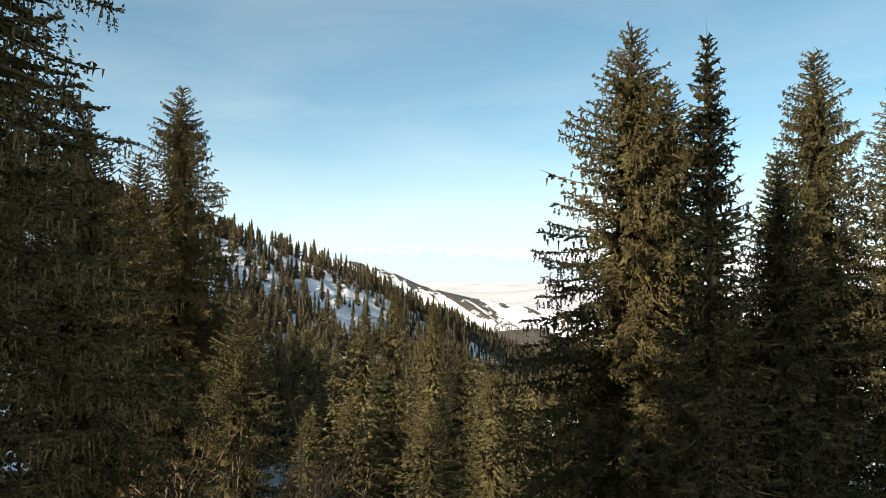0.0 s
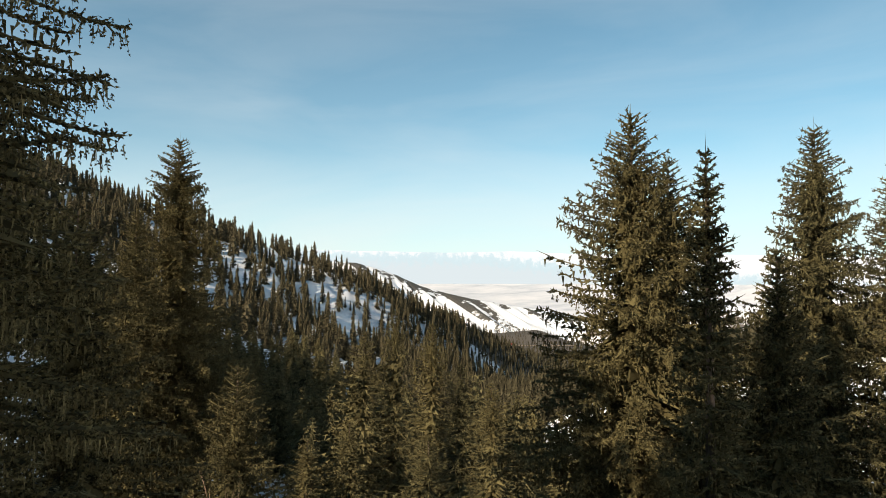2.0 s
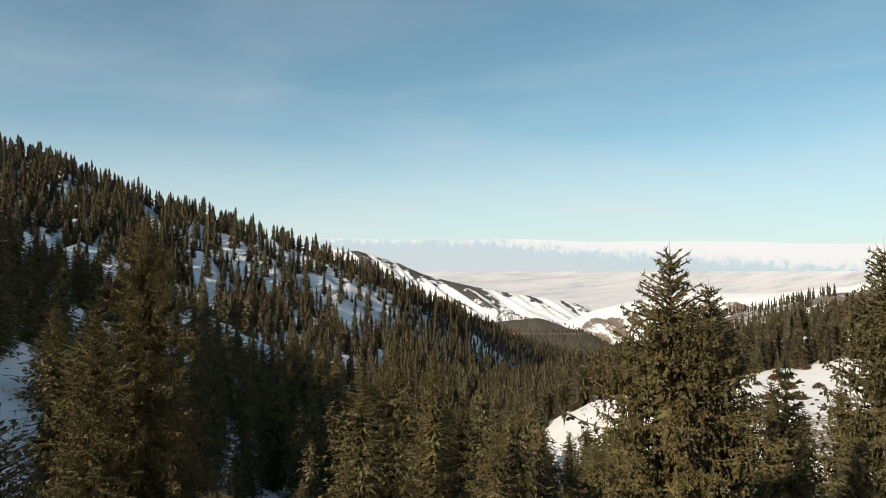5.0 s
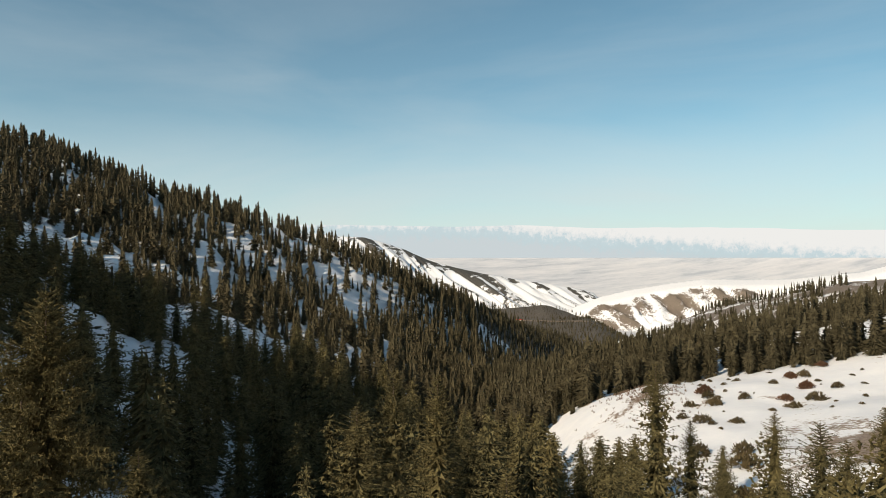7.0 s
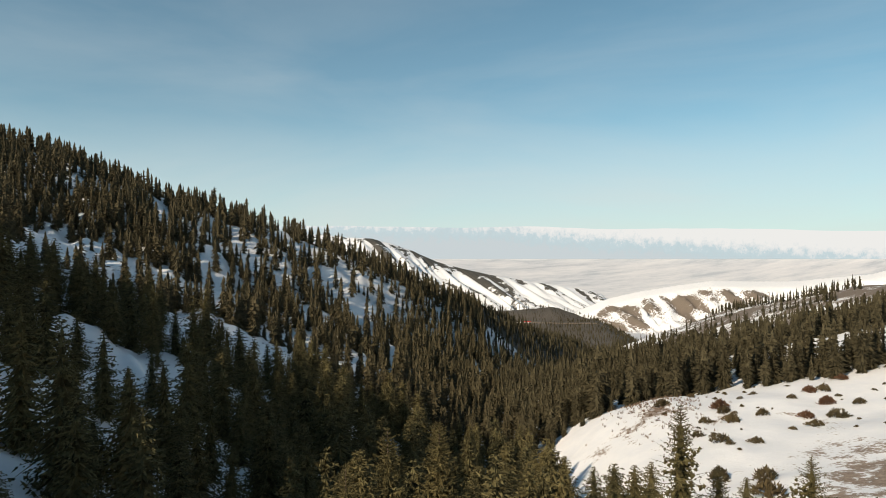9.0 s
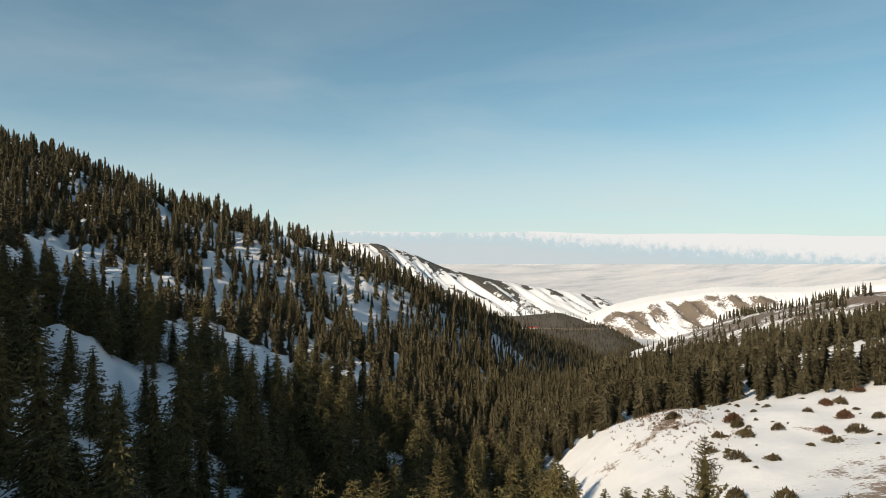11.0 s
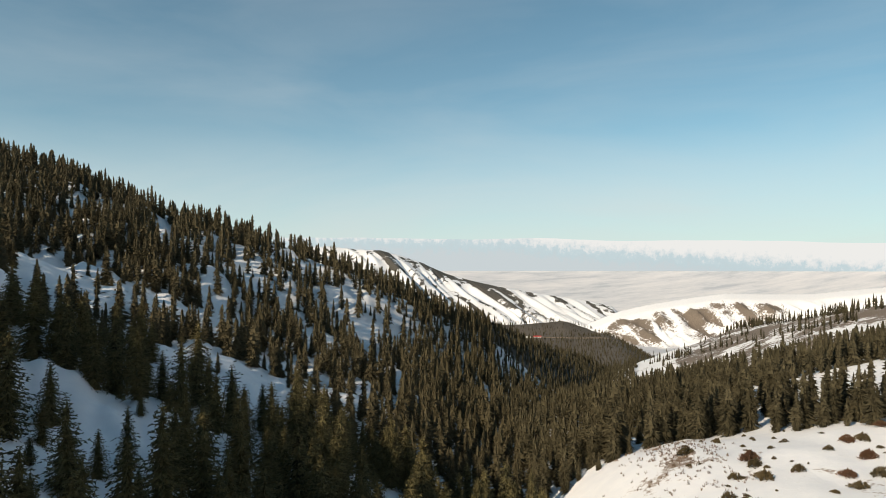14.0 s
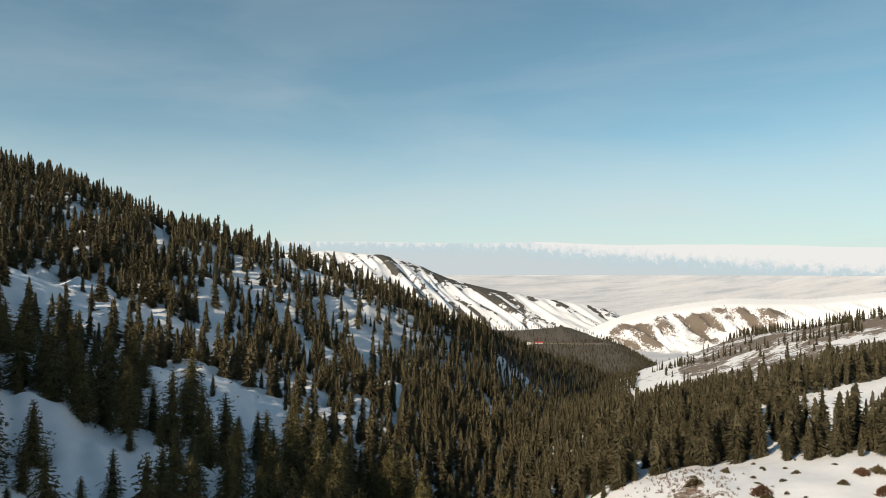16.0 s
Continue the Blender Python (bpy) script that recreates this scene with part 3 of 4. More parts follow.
# close spruces: x, y, height of the tip, reach, depth at full reach, label
CLOSE = [
    (5.2, 17.9, 21.35, 3.5, 9.0, 0.6, 0.0, 13.5, 1.0, "tall olive-green spruce with a dense weeping crown"),
    (6.9, 20.0, 20.5, 2.5, 8.0, 0.5, 0.0, 12.5, 0.85, "spruce with a ragged tip growing close behind another"),
    (5.4, 13.3, 19.45, 1.1, 8.5, 0.3, 0.0, 10.0, 0.8, "slender spruce with a thin open tip"),
    (11.4, 20.0, 21.5, 2.9, 9.0, 0.5, 0.0, 13.5, 1.05, "sunlit olive spruce with upturned upper boughs"),
    (13.9, 20.0, 20.4, 2.6, 8.5, 0.5, 0.0, 12.5, 0.85, "bushy spruce standing at the edge of the clump"),
    (8.4, 16.5, 17.6, 1.8, 7.0, 0.4, 0.0, 9.5, 0.9, "lower spruce filling the gap in the clump"),
    (-11.7, 29.2, 23.1, 3.4, 10.5, 0.6, 0.0, 18.0, 1.0, "tall narrow spruce with a pointed sunlit crown"),
    (-12.3, 26.5, 19.6, 2.1, 8.0, 0.5, 0.0, 14.0, 0.75, "spruce half hidden beside a taller one"),
    (-7.7, 25.2, 13.5, 2.6, 6.5, 0.5, 0.0, 8.5, 0.8, "young olive spruce with a broad crown"),
    (-8.6, 15.6, 18.4, 2.6, 7.0, 0.6, 0.0, 10.0, 0.8, "dark shaded spruce with drooping boughs"),
    (-8.2, 9.0, 28.0, 3.55, 8.0, 0.95, 4.5, 18.0, 1.25, "huge dark shaded spruce with hanging shoots"),
]
for i, (x, y, tip, reach, full, weep, s0, s1, rich, label) in enumerate(CLOSE):
    z = float(ground(x, y))
    hgt = tip - z
    plant("spruce_tree", label, trunk_mesh(hgt * 0.985, 0.011 * hgt + 0.03, rng), rich_crown(hgt, reach, full, max(2.0, hgt - 22), 100 + i, weep, (s0, s1), rich, math.atan2(-y, -x), 0.95 if i == 10 else 0.3 if i == 2 else 0.55, 0.85 if i == 10 else 1.0, 0.075 if i == 10 else 0.095, 2.2 if i == 10 else 1.0), x, y, z, 0.0, group="spruces close by")

# spruces in the hollow ahead, and unseen ones added for shade: x, y, height of the tip, slimness
HOLLOW_AND_SHADE = [
    (-4.9, 68.2, 14.3, 0.85), (-1.2, 78.0, 12.3, 0.9), (4.4, 60, 8.0, 0.9), (-0.9, 45, 6.6, 1.1), (-12.1, 60, 2.9, 1.0),
    (-8.6, 62, 4.0, 1.0), (-7.8, 66, 12.0, 0.9), (2.0, 74, 8.0, 1.0), (24.2, 88, 11.8, 0.9), (29.3, 91, 4.3, 0.7), (39.5, 91, 5.3, 0.8), (24.0, 109, -5.8, 0.9),
    (30, 120, -8.1, 0.9), (27.4, 150, -14.7, 0.9), (29.7, 142, -11.7, 0.9), (33.2, 141, -11.5, 0.8), (36.0, 140, -10.6, 0.8), (49, 130, -10.1, 0.8),
    (6.5, 110, -3.5, 0.9), (18.7, 160, -13.7, 0.9), (23.2, 160, -15.6, 0.9), (21, 164, -14.5, 0.9), (-49.6, 135, 0.5, 0.75), (-32.2, 130, 2.3, 0.75),
    (-26, 130, -1.7, 0.8), (-23.4, 120, -2.4, 0.8), (-63.2, 150, -6.9, 0.9), (-57.1, 120, 1.6, 1.0), (-85.1, 160, -5.6, 1.0), (-87.6, 150, -2.3, 1.0),
    (-90, 152, 1.2, 1.0), (-51.5, 90, 3.4, 1.0), (-19.5, 40, 18.6, 1.0), (-33.5, 60, 18.0, 1.0), (-23.6, 60, 9.6, 1.0), (-11.9, 100, 2.9, 0.9),
    # The eight with y under 4 stand out of view, added to cast shade.
    (-72, 141, -9.0, 1.0), (-65, 156, -11.0, 1.0), (37, 72, 7.1, 1.0), (47, 82, 8.0, 1.0), (-11.5, -6.5, 28, 1.0), (-7, -9, 24, 0.8), (-19.5, -3.5, 33, 1.3), (-15.5, 1.0, 31, 1.1), (-22, 3, 30, 1.0), (-7.7, -0.9, 30, 0.72), (-9.5, -1.5, 27.5, 0.8), (7.7, 45, 7.6, 0.9), (12.6, 58, 7.0, 0.9), (28.5, 61, 11.5, 1.0), (24.5, 58, 9.0, 0.9), (-14.5, 2.0, 31, 0.75), (-14, 108, -1.0, 1.0), (-40, 112, 1.0, 1.0),
    (-36, 150, -7.0, 1.0), (-20, 150, -10.0, 1.0), (-8, 140, -9.0, 1.0), (4, 135, -10.0, 1.0), (12, 128, -9.0, 1.0), (-3, 100, -1.0, 1.0), (10, 150, -14.0, 1.0),
]
near_meshes = [(trunk_mesh(19.5, 0.26, rng), mid_crown(20, 3.1 + 0.3 * (s % 3), 8.5 + s % 4, 1.0, 200 + s, 0.42, 10, NEEDLES, 0.9, 6, 0.75)) for s in range(5)]
fine_meshes = [(trunk_mesh(19.5, 0.24, rng), rich_crown(20, 2.9, 10.0, 1.0, 260 + s, 0.55, (0.0, 20.0), 0.28, -1.57, 0.55, 1.6)) for s in range(2)]
placed = [(t_[0], t_[1]) for t_ in CLOSE]
for i, (x, y, tip, slim) in enumerate(HOLLOW_AND_SHADE):
    z = float(ground(x, y))
    s = max(6.0, tip - z) / 20
    t_, c_ = fine_meshes[i % 2] if 20 < y < (95 if x > 20 else 80) else near_meshes[i % 5]
    w = 1.5 * slim * min(s, 1.2) * rng.uniform(0.9, 1.1)
    plant("spruce_tree", "olive-brown spruce, one of the hollow and shade trees", t_, c_, x, y, z - 0.2, rng.uniform(0, 6.28), (w, w, s), "spruces in the hollow")
    placed.append((x, y))


# open snow between the trees of the west flank, fitted to the camera's view: x, y, half-width, half-length along the
# line of sight
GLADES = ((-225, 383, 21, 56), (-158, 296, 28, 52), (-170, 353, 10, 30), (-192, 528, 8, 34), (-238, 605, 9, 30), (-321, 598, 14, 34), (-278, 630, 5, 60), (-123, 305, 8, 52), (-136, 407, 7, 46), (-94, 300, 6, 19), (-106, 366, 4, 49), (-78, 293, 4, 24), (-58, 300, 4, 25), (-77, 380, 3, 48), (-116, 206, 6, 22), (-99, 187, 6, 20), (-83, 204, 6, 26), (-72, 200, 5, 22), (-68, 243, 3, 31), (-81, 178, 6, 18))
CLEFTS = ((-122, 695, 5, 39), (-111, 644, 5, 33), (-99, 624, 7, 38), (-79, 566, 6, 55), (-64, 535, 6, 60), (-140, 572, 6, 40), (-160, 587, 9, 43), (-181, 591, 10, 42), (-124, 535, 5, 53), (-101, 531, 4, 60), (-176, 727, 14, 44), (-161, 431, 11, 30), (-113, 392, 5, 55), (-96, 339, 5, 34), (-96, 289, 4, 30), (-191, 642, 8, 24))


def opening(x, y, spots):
    """1 inside the open strips, 0 outside; each strip lies along the camera's line of sight from about (0, 30)."""
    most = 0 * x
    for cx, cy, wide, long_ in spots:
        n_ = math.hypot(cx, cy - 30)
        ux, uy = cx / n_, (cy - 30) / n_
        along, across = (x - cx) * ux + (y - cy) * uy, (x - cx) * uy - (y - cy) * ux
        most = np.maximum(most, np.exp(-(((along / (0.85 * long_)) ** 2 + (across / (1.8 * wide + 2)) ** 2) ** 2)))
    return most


def wood(x, y):
    """How densely trees stand: 0 none, 1 closed forest."""
    x, y = np.asarray(x, float), np.asarray(y, float)
    r = np.hypot(x, y)
    n_ = fbm(x, y, 60, 3, 51)
    left = x < 25 + 0.06 * (y - 250)
    west = 0.46 + 1.9 * n_ + 1.8 * fbm(x, y, 26, 2, 53)
    west = west + 0.9 * bell(x, -112, 16) * bell(y, 234, 18) + 0.6 * bell(x, -80, 20) * bell(y, 250, 30) + 0.5 * bell(x, -250, 60) * bell(y, 520, 40)
    west = np.maximum(west, 0.07) + 0.9 * np.clip((x + 60) / 40, 0, 1) + 0.5 * (y > 780)
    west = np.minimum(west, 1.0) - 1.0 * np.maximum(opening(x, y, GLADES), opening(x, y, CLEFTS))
    west = np.maximum(west, 0.02)
    # east flank: bare dome, belts of trees, bare again higher up
    q = x / np.maximum(y, 1)
    w_ = y + 10 * fbm(x, y, 22, 2, 55)
    low_edge = np.interp(q, [0.2, 0.3, 0.36, 0.39, 0.42, 0.49, 0.54], [300, 305, 300, 295, 280, 265, 263])
    top_edge = np.interp(q, [0.18, 0.207, 0.231, 0.264, 0.297, 0.335, 0.372, 0.41, 0.45, 0.49, 0.53, 0.58], [500, 520, 565, 625, 640, 600, 560, 540, 545, 570, 585, 590])
    e = np.where((w_ > low_edge) & (w_ < top_edge), 1.15, 0.0)
    e = e - 1.2 * ((q > 0.415) & (w_ > low_edge + 42) & (w_ < np.interp(q, [0.41, 0.48, 0.56, 0.6], [425, 445, 455, 455])))  # snow field between the belts
    e = e - 1.4 * bell(q, 0.389, 0.011) * (y < 420) - 1.4 * bell(x, 148, 15) * bell(y, 424, 26) - 1.4 * bell(x, 56, 15) * bell(y, 444, 26) - 0.8 * bell(x, 300, 22) * bell(y, 545, 20)
    e = np.where((q > 0.45) & (y > 432), e - 0.35 - 0.7 * fbm(x, y, 40, 2, 58), e)
    open_ = (y > 700) & (y < 1400) & (q > 0.25) & (e < 0.2)
    rows = 1.5 * bell(x, 462 + 8 * np.sin(y / 60), 6) * (y > 740) * (0.7 + 1.5 * fbm(x, y, 60, 2, 59)) + 1.4 * bell(x - 0.35 * (900 - y), 392, 6) * (y > 730) * (y < 1150) * (0.6 + 2.0 * fbm(x, y, 50, 2, 60))
    e = np.where(open_, 0.006 + rows, e)
    v = np.where((y > 430) & (y < 1400) & (x < np.interp(y, [430, 560, 640, 800, 1000, 1400], [0.2, 0.18, 0.193, 0.215, 0.235, 0.25]) * y + 8 * n_), 1.2, e)
    v = np.where((y > 1300) & (y < 2300) & (x < 0.285 * y), 1.2, v)
    out = np.where(left & (y < 1000), west, v)
    out = np.where((y < 30) & (r < 40), 0, out)
    return np.clip(out, 0, 1.2)


def scatter(count, box, seed, keep):
    g = np.random.default_rng(seed)
    x, y = g.uniform(box[0], box[1], count), g.uniform(box[2], box[3], count)
    ok = (g.uniform(0, 1, count) < wood(x, y)) & keep(x, y)
    return x[ok], y[ok]


def thin(x, y, gap, taken=()):
    """Drops trees that stand nearer than gap to one kept before."""
    cells, kept = {}, []
    for px_, py_ in taken:
        cells.setdefault((int(px_ // gap), int(py_ // gap)), []).append((px_, py_))
    for i in range(len(x)):
        cx, cy = int(x[i] // gap), int(y[i] // gap)
        if all((x[i] - a) ** 2 + (y[i] - b_) ** 2 > gap * gap for u in (-1, 0, 1) for w in (-1, 0, 1) for a, b_ in cells.get((cx + u, cy + w), ())):
            cells.setdefault((cx, cy), []).append((x[i], y[i]))
            kept.append(i)
    return np.array(kept, int)


inview = lambda x, y: (np.abs(x) < 0.80 * y + 12) & (np.abs(x - 0.02 * y) > -1)

# the trees at middle distance, each a thing of its own
x, y = scatter(6000, (-330, 30, 95, 345), 61, inview)
k = thin(x, y, 7.2, placed)
x, y = x[k], y[k]
order = np.argsort(y)[:300]
x, y = x[order], y[order]
far_edge = y.max()
mid_meshes = [(trunk_mesh(15.5, 0.2, rng), mid_crown(16, 2.9 + 0.25 * (s % 4), 10.0 + s % 4, 0.4, 300 + s, 0.6, 9, NEEDLES, 1.15, 3, 0.75)) for s in range(8)]
for i in range(len(x)):
    s = rng.uniform(0.95, 1.6) if rng.random() > 0.25 else rng.uniform(0.35, 0.75)
    w = s * rng.uniform(0.95, 1.35)
    t_, c_ = mid_meshes[i % 8]
    plant("spruce_tree", "dark green spruce on the snowy mountainside", t_, c_, x[i], y[i], float(ground(x[i], y[i])) - 0.3, rng.uniform(0, 6.28), (w, w, s), "spruces on the slopes")
placed += list(zip(x, y))


def tree_shape(seed, boughs, levels, lean=0.62):
    """A whole spruce of height 1 and half-width 1: ragged inner skirts and drooping boughs."""
    g = np.random.default_rng(seed)
    V, F, n0, m = [], [], 0, 8
    wide = lambda h_: (1 - h_) ** lean * (0.62 + 0.38 * np.minimum(1, h_ / 0.12)) * (1 + 0.16 * np.sin(9 * h_ + seed))
    for l in range(levels):
        h0 = 0.03 + 0.95 * l / levels
        ang = np.arange(m) * 2 * np.pi / m + g.uniform(0, 6.28)
        rad = 0.66 * wide(h0) * np.where(np.arange(m) % 2, 0.6, 1.0) * g.uniform(0.7, 1.2, m)
        ring = np.stack([rad * np.cos(ang), rad * np.sin(ang), h0 + g.normal(0, 0.012, m)], -1)
        V += [np.array([[0, 0, min(1.0, h0 + 1.7 / levels)]]), ring]
        F += [(n0, n0 + 1 + i, n0 + 1 + (i + 1) % m) for i in range(m)]
        n0 += m + 1
    h_ = 1 - np.sqrt(g.uniform(0.0008, 1, boughs)) * 0.985
    a = g.uniform(0, 6.283, boughs)
    rad = wide(h_) * (1 + 0.15 * np.sin(2 * a + 11 * h_)) * g.uniform(0.72, 1.18, boughs) + 0.03
    a2 = a + g.normal(0, 0.3, boughs)
    b0 = np.stack([0.3 * rad * np.cos(a), 0.3 * rad * np.sin(a), h_], -1)
    b1 = np.stack([rad * np.cos(a2), rad * np.sin(a2), h_ + rad * 0.2 * (0.45 * h_ - 0.38 + g.normal(0, 0.16, boughs))], -1)
    scale = np.array([1, 1, 5.0])
    v, f = spikes(b0 * scale, b1 * scale, (0.05 + 0.13 * rad) * (60 / boughs) ** 0.5)
    return joined((np.concatenate(V), np.array(F)), (v / scale, f))


def far_forest(name, label, x, y, low_h, high_h, boughs, levels, seed, width=0.18, lean=0.62, tall=((250, 420, 650, 740), (1.0, 0.95, 0.85, 0.72))):
    """One joined wood: many spruces of six shapes, each turned and sized by itself."""
    g = np.random.default_rng(seed)
    n = len(x)
    z = ground(x, y) - 0.5
    hgt = g.uniform(low_h, high_h, n) * np.where(g.random(n) < 0.22, g.uniform(0.4, 0.75, n), 1.0) * np.interp(y, tall[0], tall[1]) * np.where(g.random(n) < 0.06, 1.25, 1.0)
    half = hgt * width * g.uniform(0.78, 1.25, n)
    turn = g.uniform(0, 6.283, n)
    tilt = g.normal(0, 0.018, (n, 2))
    V, F, base = [], [], 0
    for k_ in range(6):
        tv, tf = tree_shape(seed * 10 + k_, boughs, levels, lean)
        i = np.arange(k_, n, 6)
        ca, sa = np.cos(turn[i])[:, None], np.sin(turn[i])[:, None]
        up = tv[None, :, 2] * hgt[i][:, None]
        vx = (tv[None, :, 0] * ca - tv[None, :, 1] * sa) * half[i][:, None] + x[i][:, None] + tilt[i][:, :1] * up
        vy = (tv[None, :, 0] * sa + tv[None, :, 1] * ca) * half[i][:, None] + y[i][:, None] + tilt[i][:, 1:] * up
        V.append(np.stack([vx, vy, up + z[i][:, None]], -1).reshape(-1, 3))
        F.append((np.arange(len(i))[:, None, None] * len(tv) + tf[None]).reshape(-1, 3) + base)
        base += len(i) * len(tv)
    me = mesh_from(name, np.concatenate(V), np.concatenate(F))
    me.materials.append(FAR_NEEDLES)
    return tagged(new(name, me), label, "forest", kind="stuff")


rest = lambda x, y: inview(x, y) & (y > far_edge - 4)
x, y = scatter(26000, (-520, 30, 95, 1000), 71, rest)
k = thin(x, y, 6.4, placed)
x, y = x[k], y[k]
close_by = y < 560
far_forest("spruce_forest", "dark spruce forest on the steep snowy flank", x[close_by], y[close_by], 15, 27, 190, 13, 81, 0.185, 0.5, ((200, 320, 450, 560), (0.95, 0.9, 0.95, 1.05)))
far_forest("spruce_forest", "dark spruce forest below the crest of the flank", x[~close_by], y[~close_by], 14, 27, 60, 9, 86, 0.18, 0.48, ((600, 700), (1.0, 1.05)))
x, y = scatter(34000, (10, 430, 255, 800), 72, lambda x, y: inview(x, y) & ((y > far_edge - 4) | (x > 25 + 0.06 * (y - 250))))
x, y = x[x > 30], y[x > 30]
k = thin(x, y, 6.0, placed)
x, y = x[k], y[k]
front = y < 400
far_forest("spruce_forest", "sunlit olive spruces at the edge of the snow field", x[front], y[front], 16, 26, 300, 15, 87, 0.18, 0.5)
far_forest("spruce_forest", "sunlit olive spruce belts between snow fields", x[~front], y[~front], 16, 26, 80, 10, 82, 0.18, 0.5)
x, y = scatter(30000, (20, 700, 800, 1400), 73, inview)
k = thin(x, y, 5.5)
far_forest("spruce_forest", "spruce woods along the valley and ridge", x[k], y[k], 15, 24, 20, 6, 83, 0.17, 0.55)
x, y = scatter(14000, (-150, 640, 1400, 2290), 74, lambda a, b_: inview(a, b_) & (np.abs(b_ - 1965 + 0.02 * a) > 16))
k = thin(x, y, 7.0)
far_forest("spruce_forest", "distant closed forest covering the low hill", x[k], y[k], 11, 17, 10, 4, 84)
# the wood uphill behind, out of view, added to throw shade into the hollow
x, y = scatter(9000, (-360, 90, -330, 190), 75, lambda a, b_: (np.hypot(a, b_) > 9) & ((b_ < -3) | (a < -18)) & ((b_ < 0) | (-a > 0.80 * b_ + 14)))
k = thin(x, y, 6.5, placed)
far_forest("spruce_forest", "unseen spruce wood added uphill for its shade", x[k], y[k], 11, 19, 12, 5, 85, 0.2)


# ---- shrubs, bare trees, tufts ----
def shrub_mesh(seed, mat, count=260):
    """A low rounded juniper: short shoots all over a lobed mound."""
    g = np.random.default_rng(seed)
    a, h = g.uniform(0, 6.283, count), g.uniform(0.02, 1, count)
    lob = 1 + 0.28 * np.sin(2 * a + seed) + 0.2 * np.sin(3 * a + 2 * seed) + 0.15 * np.sin(5 * a)
    r_ = np.sqrt(1 - h**2) * lob * g.uniform(0.55, 1.0, count)
    out = np.stack([np.cos(a) * r_, 0.75 * np.sin(a) * r_, 0.62 * h * (1 + 0.25 * np.sin(3 * a + seed))], -1)
    d_ = out + g.normal(0, 0.35, (count, 3)) + np.array([0, 0, 0.35])
    d_ /= np.linalg.norm(d_, axis=1, keepdims=True)
    v, f = spikes(out * 0.8, out * 0.8 + d_ * g.uniform(0.18, 0.36, (count, 1)), g.uniform(0.05, 0.09, count))
    me = mesh_from("foliage", v, f)
    me.materials.append(mat)
    return me


def stem_mesh(seed):
    g = np.random.default_rng(seed)
    b_ = np.zeros((6, 3))
    t_ = np.stack([g.normal(0, 0.4, 6), g.normal(0, 0.3, 6), g.uniform(0.3, 0.5, 6)], -1)
    b_[:, 2] = -0.25
    v, f = spindles(b_, t_, np.full(6, 0.04))
    me = mesh_from("stem", v, f)
    me.materials.append(BARK)
    return me


def place_shrub(name, label, parts, x, y, s, sz, turn, group):
    e = new(name)
    e.matrix_world = Matrix.LocRotScale((x, y, float(ground(x, y)) - 0.05), Euler((0, 0, turn)), (s, s, sz))
    for nm, me in parts:
        o = new(nm, me)
        o.parent = e
    tagged(e, label, "shrub", group)


g = np.random.default_rng(5)
green = [(("stem", stem_mesh(i)), ("foliage", shrub_mesh(i + 1, SHRUB))) for i in range(3)]
russet = [(("stem", stem_mesh(i + 9)), ("foliage", shrub_mesh(i + 21, SHRUB_RED))) for i in range(3)]
BUSHES = [(88, 242, 3.0, 1), (104, 217, 2.4, 1), (102, 208, 2.6, 0), (113, 217, 3.0, 0), (75, 262, 3.2, 0), (90, 275, 1.6, 0), (87, 236, 2.6, 0), (95, 226, 2.0, 0),
          (122, 250, 2.6, 1), (131, 288, 2.2, 1), (135, 280, 2.4, 0), (127, 250, 2.4, 0), (118, 232, 2.8, 1), (126, 228, 2.2, 0), (84, 222, 2.8, 0), (78, 228, 2.0, 0),
          (72, 200, 2.6, 0), (80, 196, 2.2, 0), (70, 212, 1.8, 0), (140, 262, 2.4, 1), (108, 262, 1.6, 0), (99, 252, 1.2, 0), (112, 242, 1.5, 0), (95, 264, 1.0, 0), (139, 203, 4.2, 1), (145, 207, 4.0, 1), (150, 203, 3.6, 1), (143, 198, 3.2, 0)]
for i, (x, y, s_, red) in enumerate(BUSHES):
    place_shrub("juniper_bush", "russet low shrub growing out of the snow" if red else "dark green low juniper spread on the snow", (russet if red else green)[i % 3],
                x, y, s_ * 1.05, s_ * g.uniform(1.0, 1.5), g.uniform(-0.5, 0.5), "shrubs on the snowy dome")
for i in range(64):
    x, y = g.uniform(66, 175), g.uniform(188, 296)
    place_shrub("juniper_bush", "small dark juniper poking through the snow", green[i % 3], x, y, g.uniform(0.5, 1.5), g.uniform(0.6, 1.4), g.uniform(0, 6.3), "shrubs on the snowy dome")
for i in range(120):
    x, y = g.uniform(-235, -60), g.uniform(150, 400)
    place_shrub("juniper_bush", "small dark juniper on the shaded snow slope", green[i % 3], x, y, g.uniform(0.5, 1.3), g.uniform(0.4, 0.9), g.uniform(0, 6.3), "shrubs on the wooded flank")
for i, (x, y) in enumerate([(53, 131), (57, 128), (50, 127), (62, 150), (66, 160), (60, 170), (45, 122), (118, 172), (124, 180), (70, 118), (78, 122)]):
    place_shrub("juniper_bush", "big bushy juniper at the edge of the turf", green[i % 3], x, y, g.uniform(2.6, 4.0), g.uniform(3.0, 4.6), g.uniform(0, 6.3), "shrubs at the turf edge")

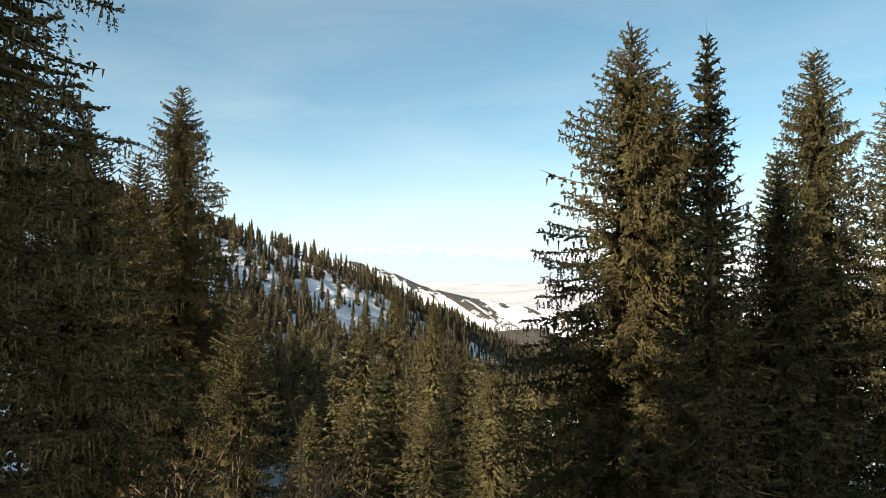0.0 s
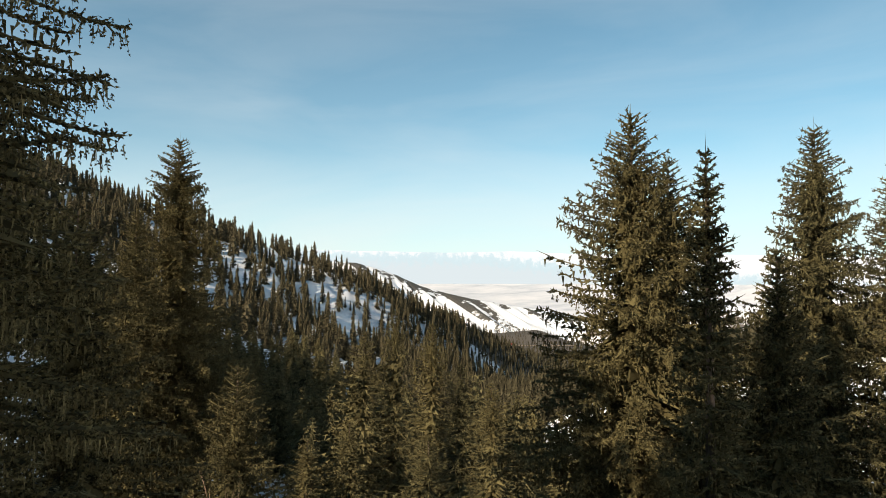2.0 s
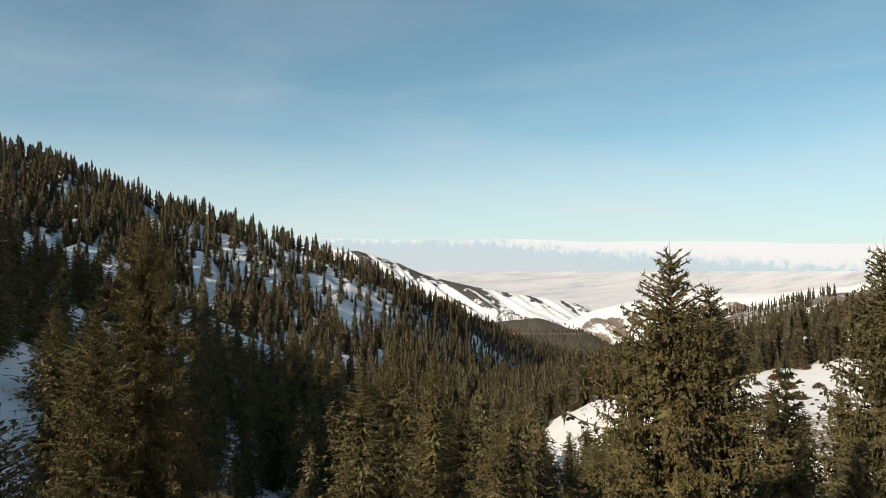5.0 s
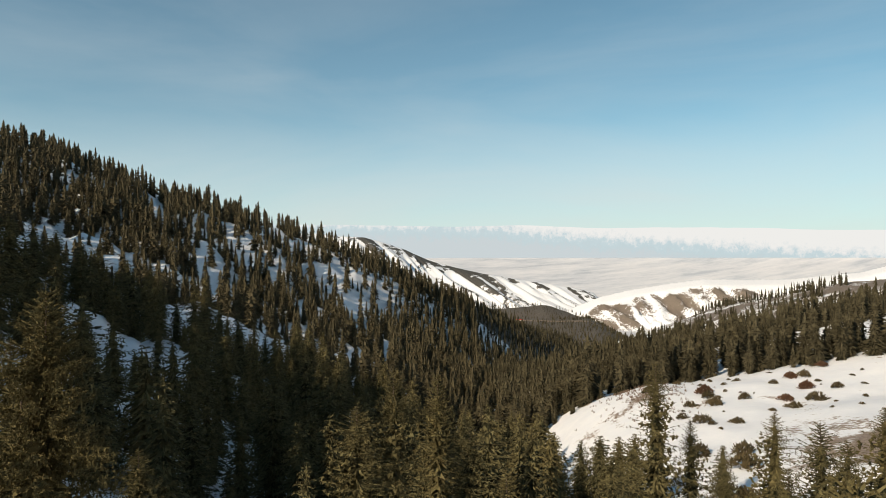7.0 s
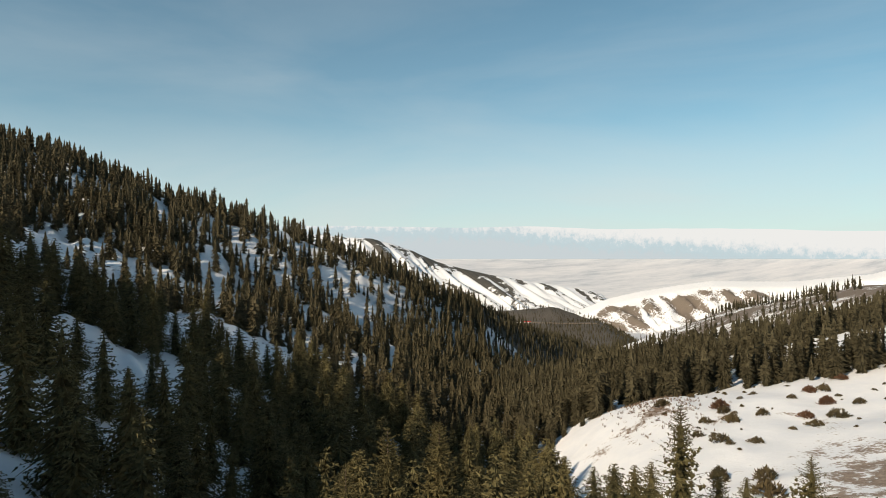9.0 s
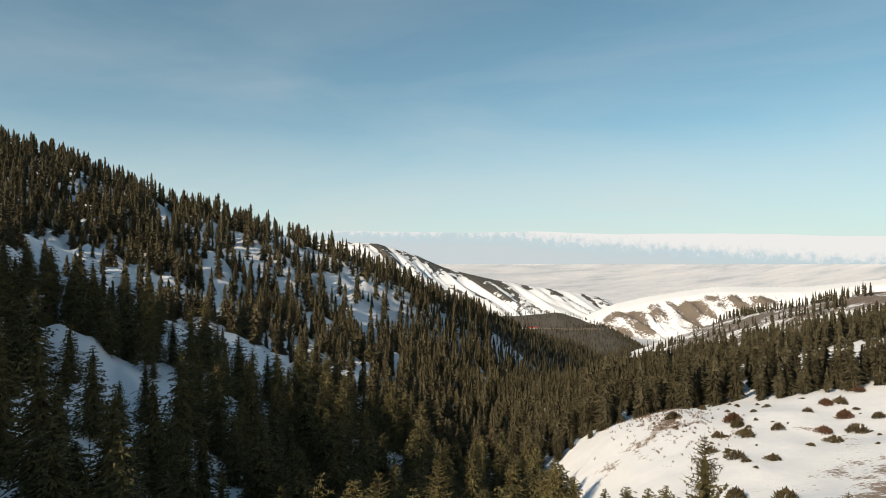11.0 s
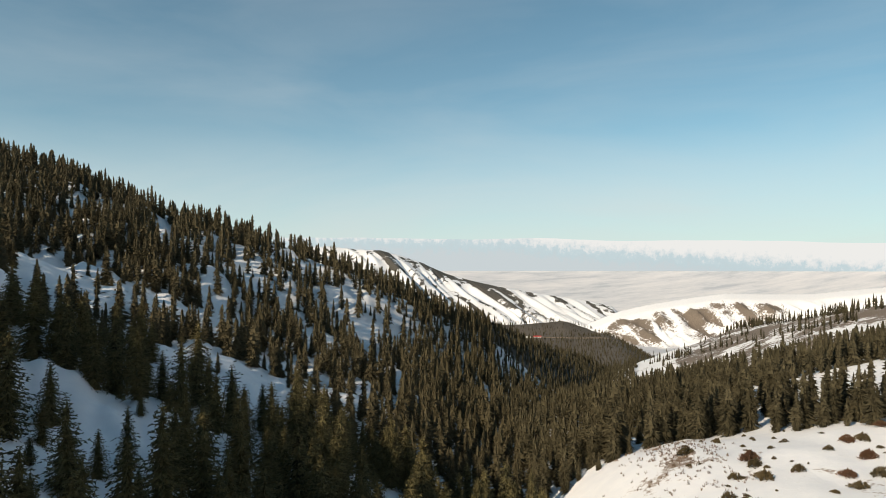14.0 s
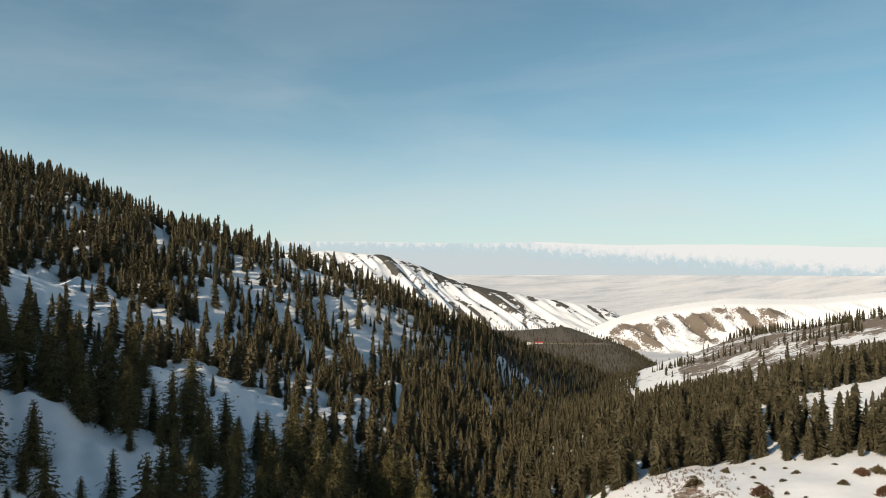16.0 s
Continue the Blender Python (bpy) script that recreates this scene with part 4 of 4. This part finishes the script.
# dry stalks on the lee side of the dome
n_t = 320
tx, ty = g.normal(72, 9, n_t), g.normal(262, 20, n_t)
cx, cy = np.repeat(tx, 9), np.repeat(ty, 9)
cz = ground(cx, cy)
bb = np.stack([cx + g.normal(0, 0.2, n_t * 9), cy + g.normal(0, 0.2, n_t * 9), cz - 0.05], -1)
v, f = spindles(bb, bb + np.stack([g.normal(0, 0.25, n_t * 9), g.normal(0, 0.25, n_t * 9), g.uniform(0.3, 1.2, n_t * 9)], -1), np.full(n_t * 9, 0.06))
me = mesh_from("dry_stalks", v, f)
me.materials.append(TWIG)
tagged(new("dry_stalks", me), "grey dry stalks sticking out of the snow", "dry grass", kind="stuff")


def bare_crown(height, seed):
    """Leafless crown: boughs that fork four times."""
    g_ = np.random.default_rng(seed)
    B, T, R = [], [], []
    todo = [(np.array([0, 0, height * 0.18 * k_]), a, 0) for k_ in range(1, 4) for a in g_.uniform(0, 6.28, 4)]
    heads = []
    for p0, a, _ in todo:
        d_ = np.array([math.cos(a) * 0.55, math.sin(a) * 0.55, 0.9])
        heads.append((p0, d_ / np.linalg.norm(d_), height * 0.34, 0.035))
    for level in range(4):
        nxt = []
        for p0, d_, ln, r_ in heads:
            p1 = p0 + d_ * ln
            B.append(p0), T.append(p1), R.append(r_)
            for q in range(3):
                at_ = p0 + d_ * ln * g_.uniform(0.35, 0.95)
                d2 = d_ + g_.normal(0, 0.38, 3) + np.array([0, 0, 0.15])
                nxt.append((at_, d2 / np.linalg.norm(d2), ln * g_.uniform(0.45, 0.7), r_ * 0.62))
        heads = nxt
    v, f = spindles(np.array(B), np.array(T), np.array(R), fat=0.15)
    me = mesh_from("crown", v, f)
    me.materials.append(TWIG)
    return me


bare_meshes = [(trunk_mesh(7.5, 0.12, rng), bare_crown(9.0, 400 + i)) for i in range(3)]
for i, (x, y, tip) in enumerate([(-6.2, 20, 8.7), (-7.5, 21, 8.2), (-3.4, 23, 6.9), (-10.4, 30, 6.4), (-8.9, 31, 5.4), (-11.8, 32, 5.8), (-6.5, 40, 1.5), (8, 108, -13), (10, 112, -14), (5, 104, -12), (12, 116, -15), (14, 120, -17), (-62, 146, -13), (-80, 140, -8)]):
    z = float(ground(x, y))
    s_ = max(0.5, (tip - z) / 9.0)
    t_, c_ = bare_meshes[i % 3]
    e = plant("bare_tree", "leafless brown broadleaf tree with fine twigs", t_, c_, x, y, z - 0.1, g.uniform(0, 6.3), (s_, s_, s_), "bare trees")

# ---- road and huts on the far bench ----
ROAD, nt, b = material("dirt_road", 0.95, 0.1)
nt.links.new(ramp(nt, noise_at(nt, 0.4, 4.0), [(0.3, (0.20, 0.15, 0.11)), (0.7, (0.34, 0.27, 0.21))]).outputs[0], b.inputs["Base Color"])
xs = np.linspace(-60, 450, 140)
yc = 1960 - 0.02 * xs + 6 * np.sin(xs / 70)
edge = []
for off in (-7, 7):
    edge.append(np.stack([xs, yc + off, np.maximum(ground(xs, yc - 7), ground(xs, yc + 7)) + 0.8 + 0.1 * off], -1))
v = np.concatenate(edge)
n_ = len(xs)
me = mesh_from("road", v, [(i, i + 1, n_ + i + 1, n_ + i) for i in range(n_ - 1)])
me.materials.append(ROAD)
tagged(new("road", me), "pale dirt road cut along the wooded bench", "road", kind="structure")


def plain_paint(name, colour, rough=0.6):
    m, nt, b = material(name, rough, 0.3)
    nt.links.new(mix(nt, noise_at(nt, 1.2, 4.0), colour, tuple(c * 0.75 for c in colour)), b.inputs["Base Color"])
    return m


WHITE_WALL, RED_ROOF, GLASS_DARK = plain_paint("white_wall", (0.75, 0.74, 0.72)), plain_paint("red_sheet_roof", (0.55, 0.05, 0.04)), plain_paint("dark_window", (0.03, 0.035, 0.04), 0.2)


def box_bm(bm, cx, cy, cz, sx, sy, sz):
    bmesh.ops.create_cube(bm, size=1, matrix=Matrix.LocRotScale((cx, cy, cz), None, (sx, sy, sz)))


def part(name, bm, mat, parent, label=""):
    me = bpy.data.meshes.new(name)
    bm.to_mesh(me)
    bm.free()
    me.materials.append(mat)
    o = new(name, me)
    o.parent = parent
    return tagged(o, label)


def hut(x, y, length, roof_mat, label, turn):
    e = new("mountain_hut")
    e.matrix_world = pose(x, y, float(ground(x, y)) + 0.4, 0, 0, turn)
    bm = bmesh.new()
    box_bm(bm, 0, 0, 1.6, length, 6, 4.0)
    part("wall", bm, WHITE_WALL, e)
    bm = bmesh.new()
    hl = length / 2 + 0.5
    vs = [bm.verts.new(c) for c in ((-hl, -3.6, 3.5), (hl, -3.6, 3.5), (hl, 0, 6.2), (-hl, 0, 6.2), (-hl, 3.6, 3.5), (hl, 3.6, 3.5))]
    for q in ((0, 1, 2, 3), (3, 2, 5, 4), (0, 3, 4), (1, 5, 2), (0, 4, 5, 1)):
        bm.faces.new([vs[i] for i in q])
    part("roof", bm, roof_mat, e)
    for k_ in range(int(length // 5)):
        bm = bmesh.new()
        box_bm(bm, -length / 2 + 2.5 + 5 * k_, -3.02, 1.9, 1.6, 0.1, 1.4)
        part("window", bm, GLASS_DARK, e)
    tagged(e, label, "hut")


hut(196, 1946, 22, RED_ROOF, "long white hut with a bright red roof", 3)
hut(170, 1944, 14, WHITE_WALL, "low white hut beside the dirt road", 3)
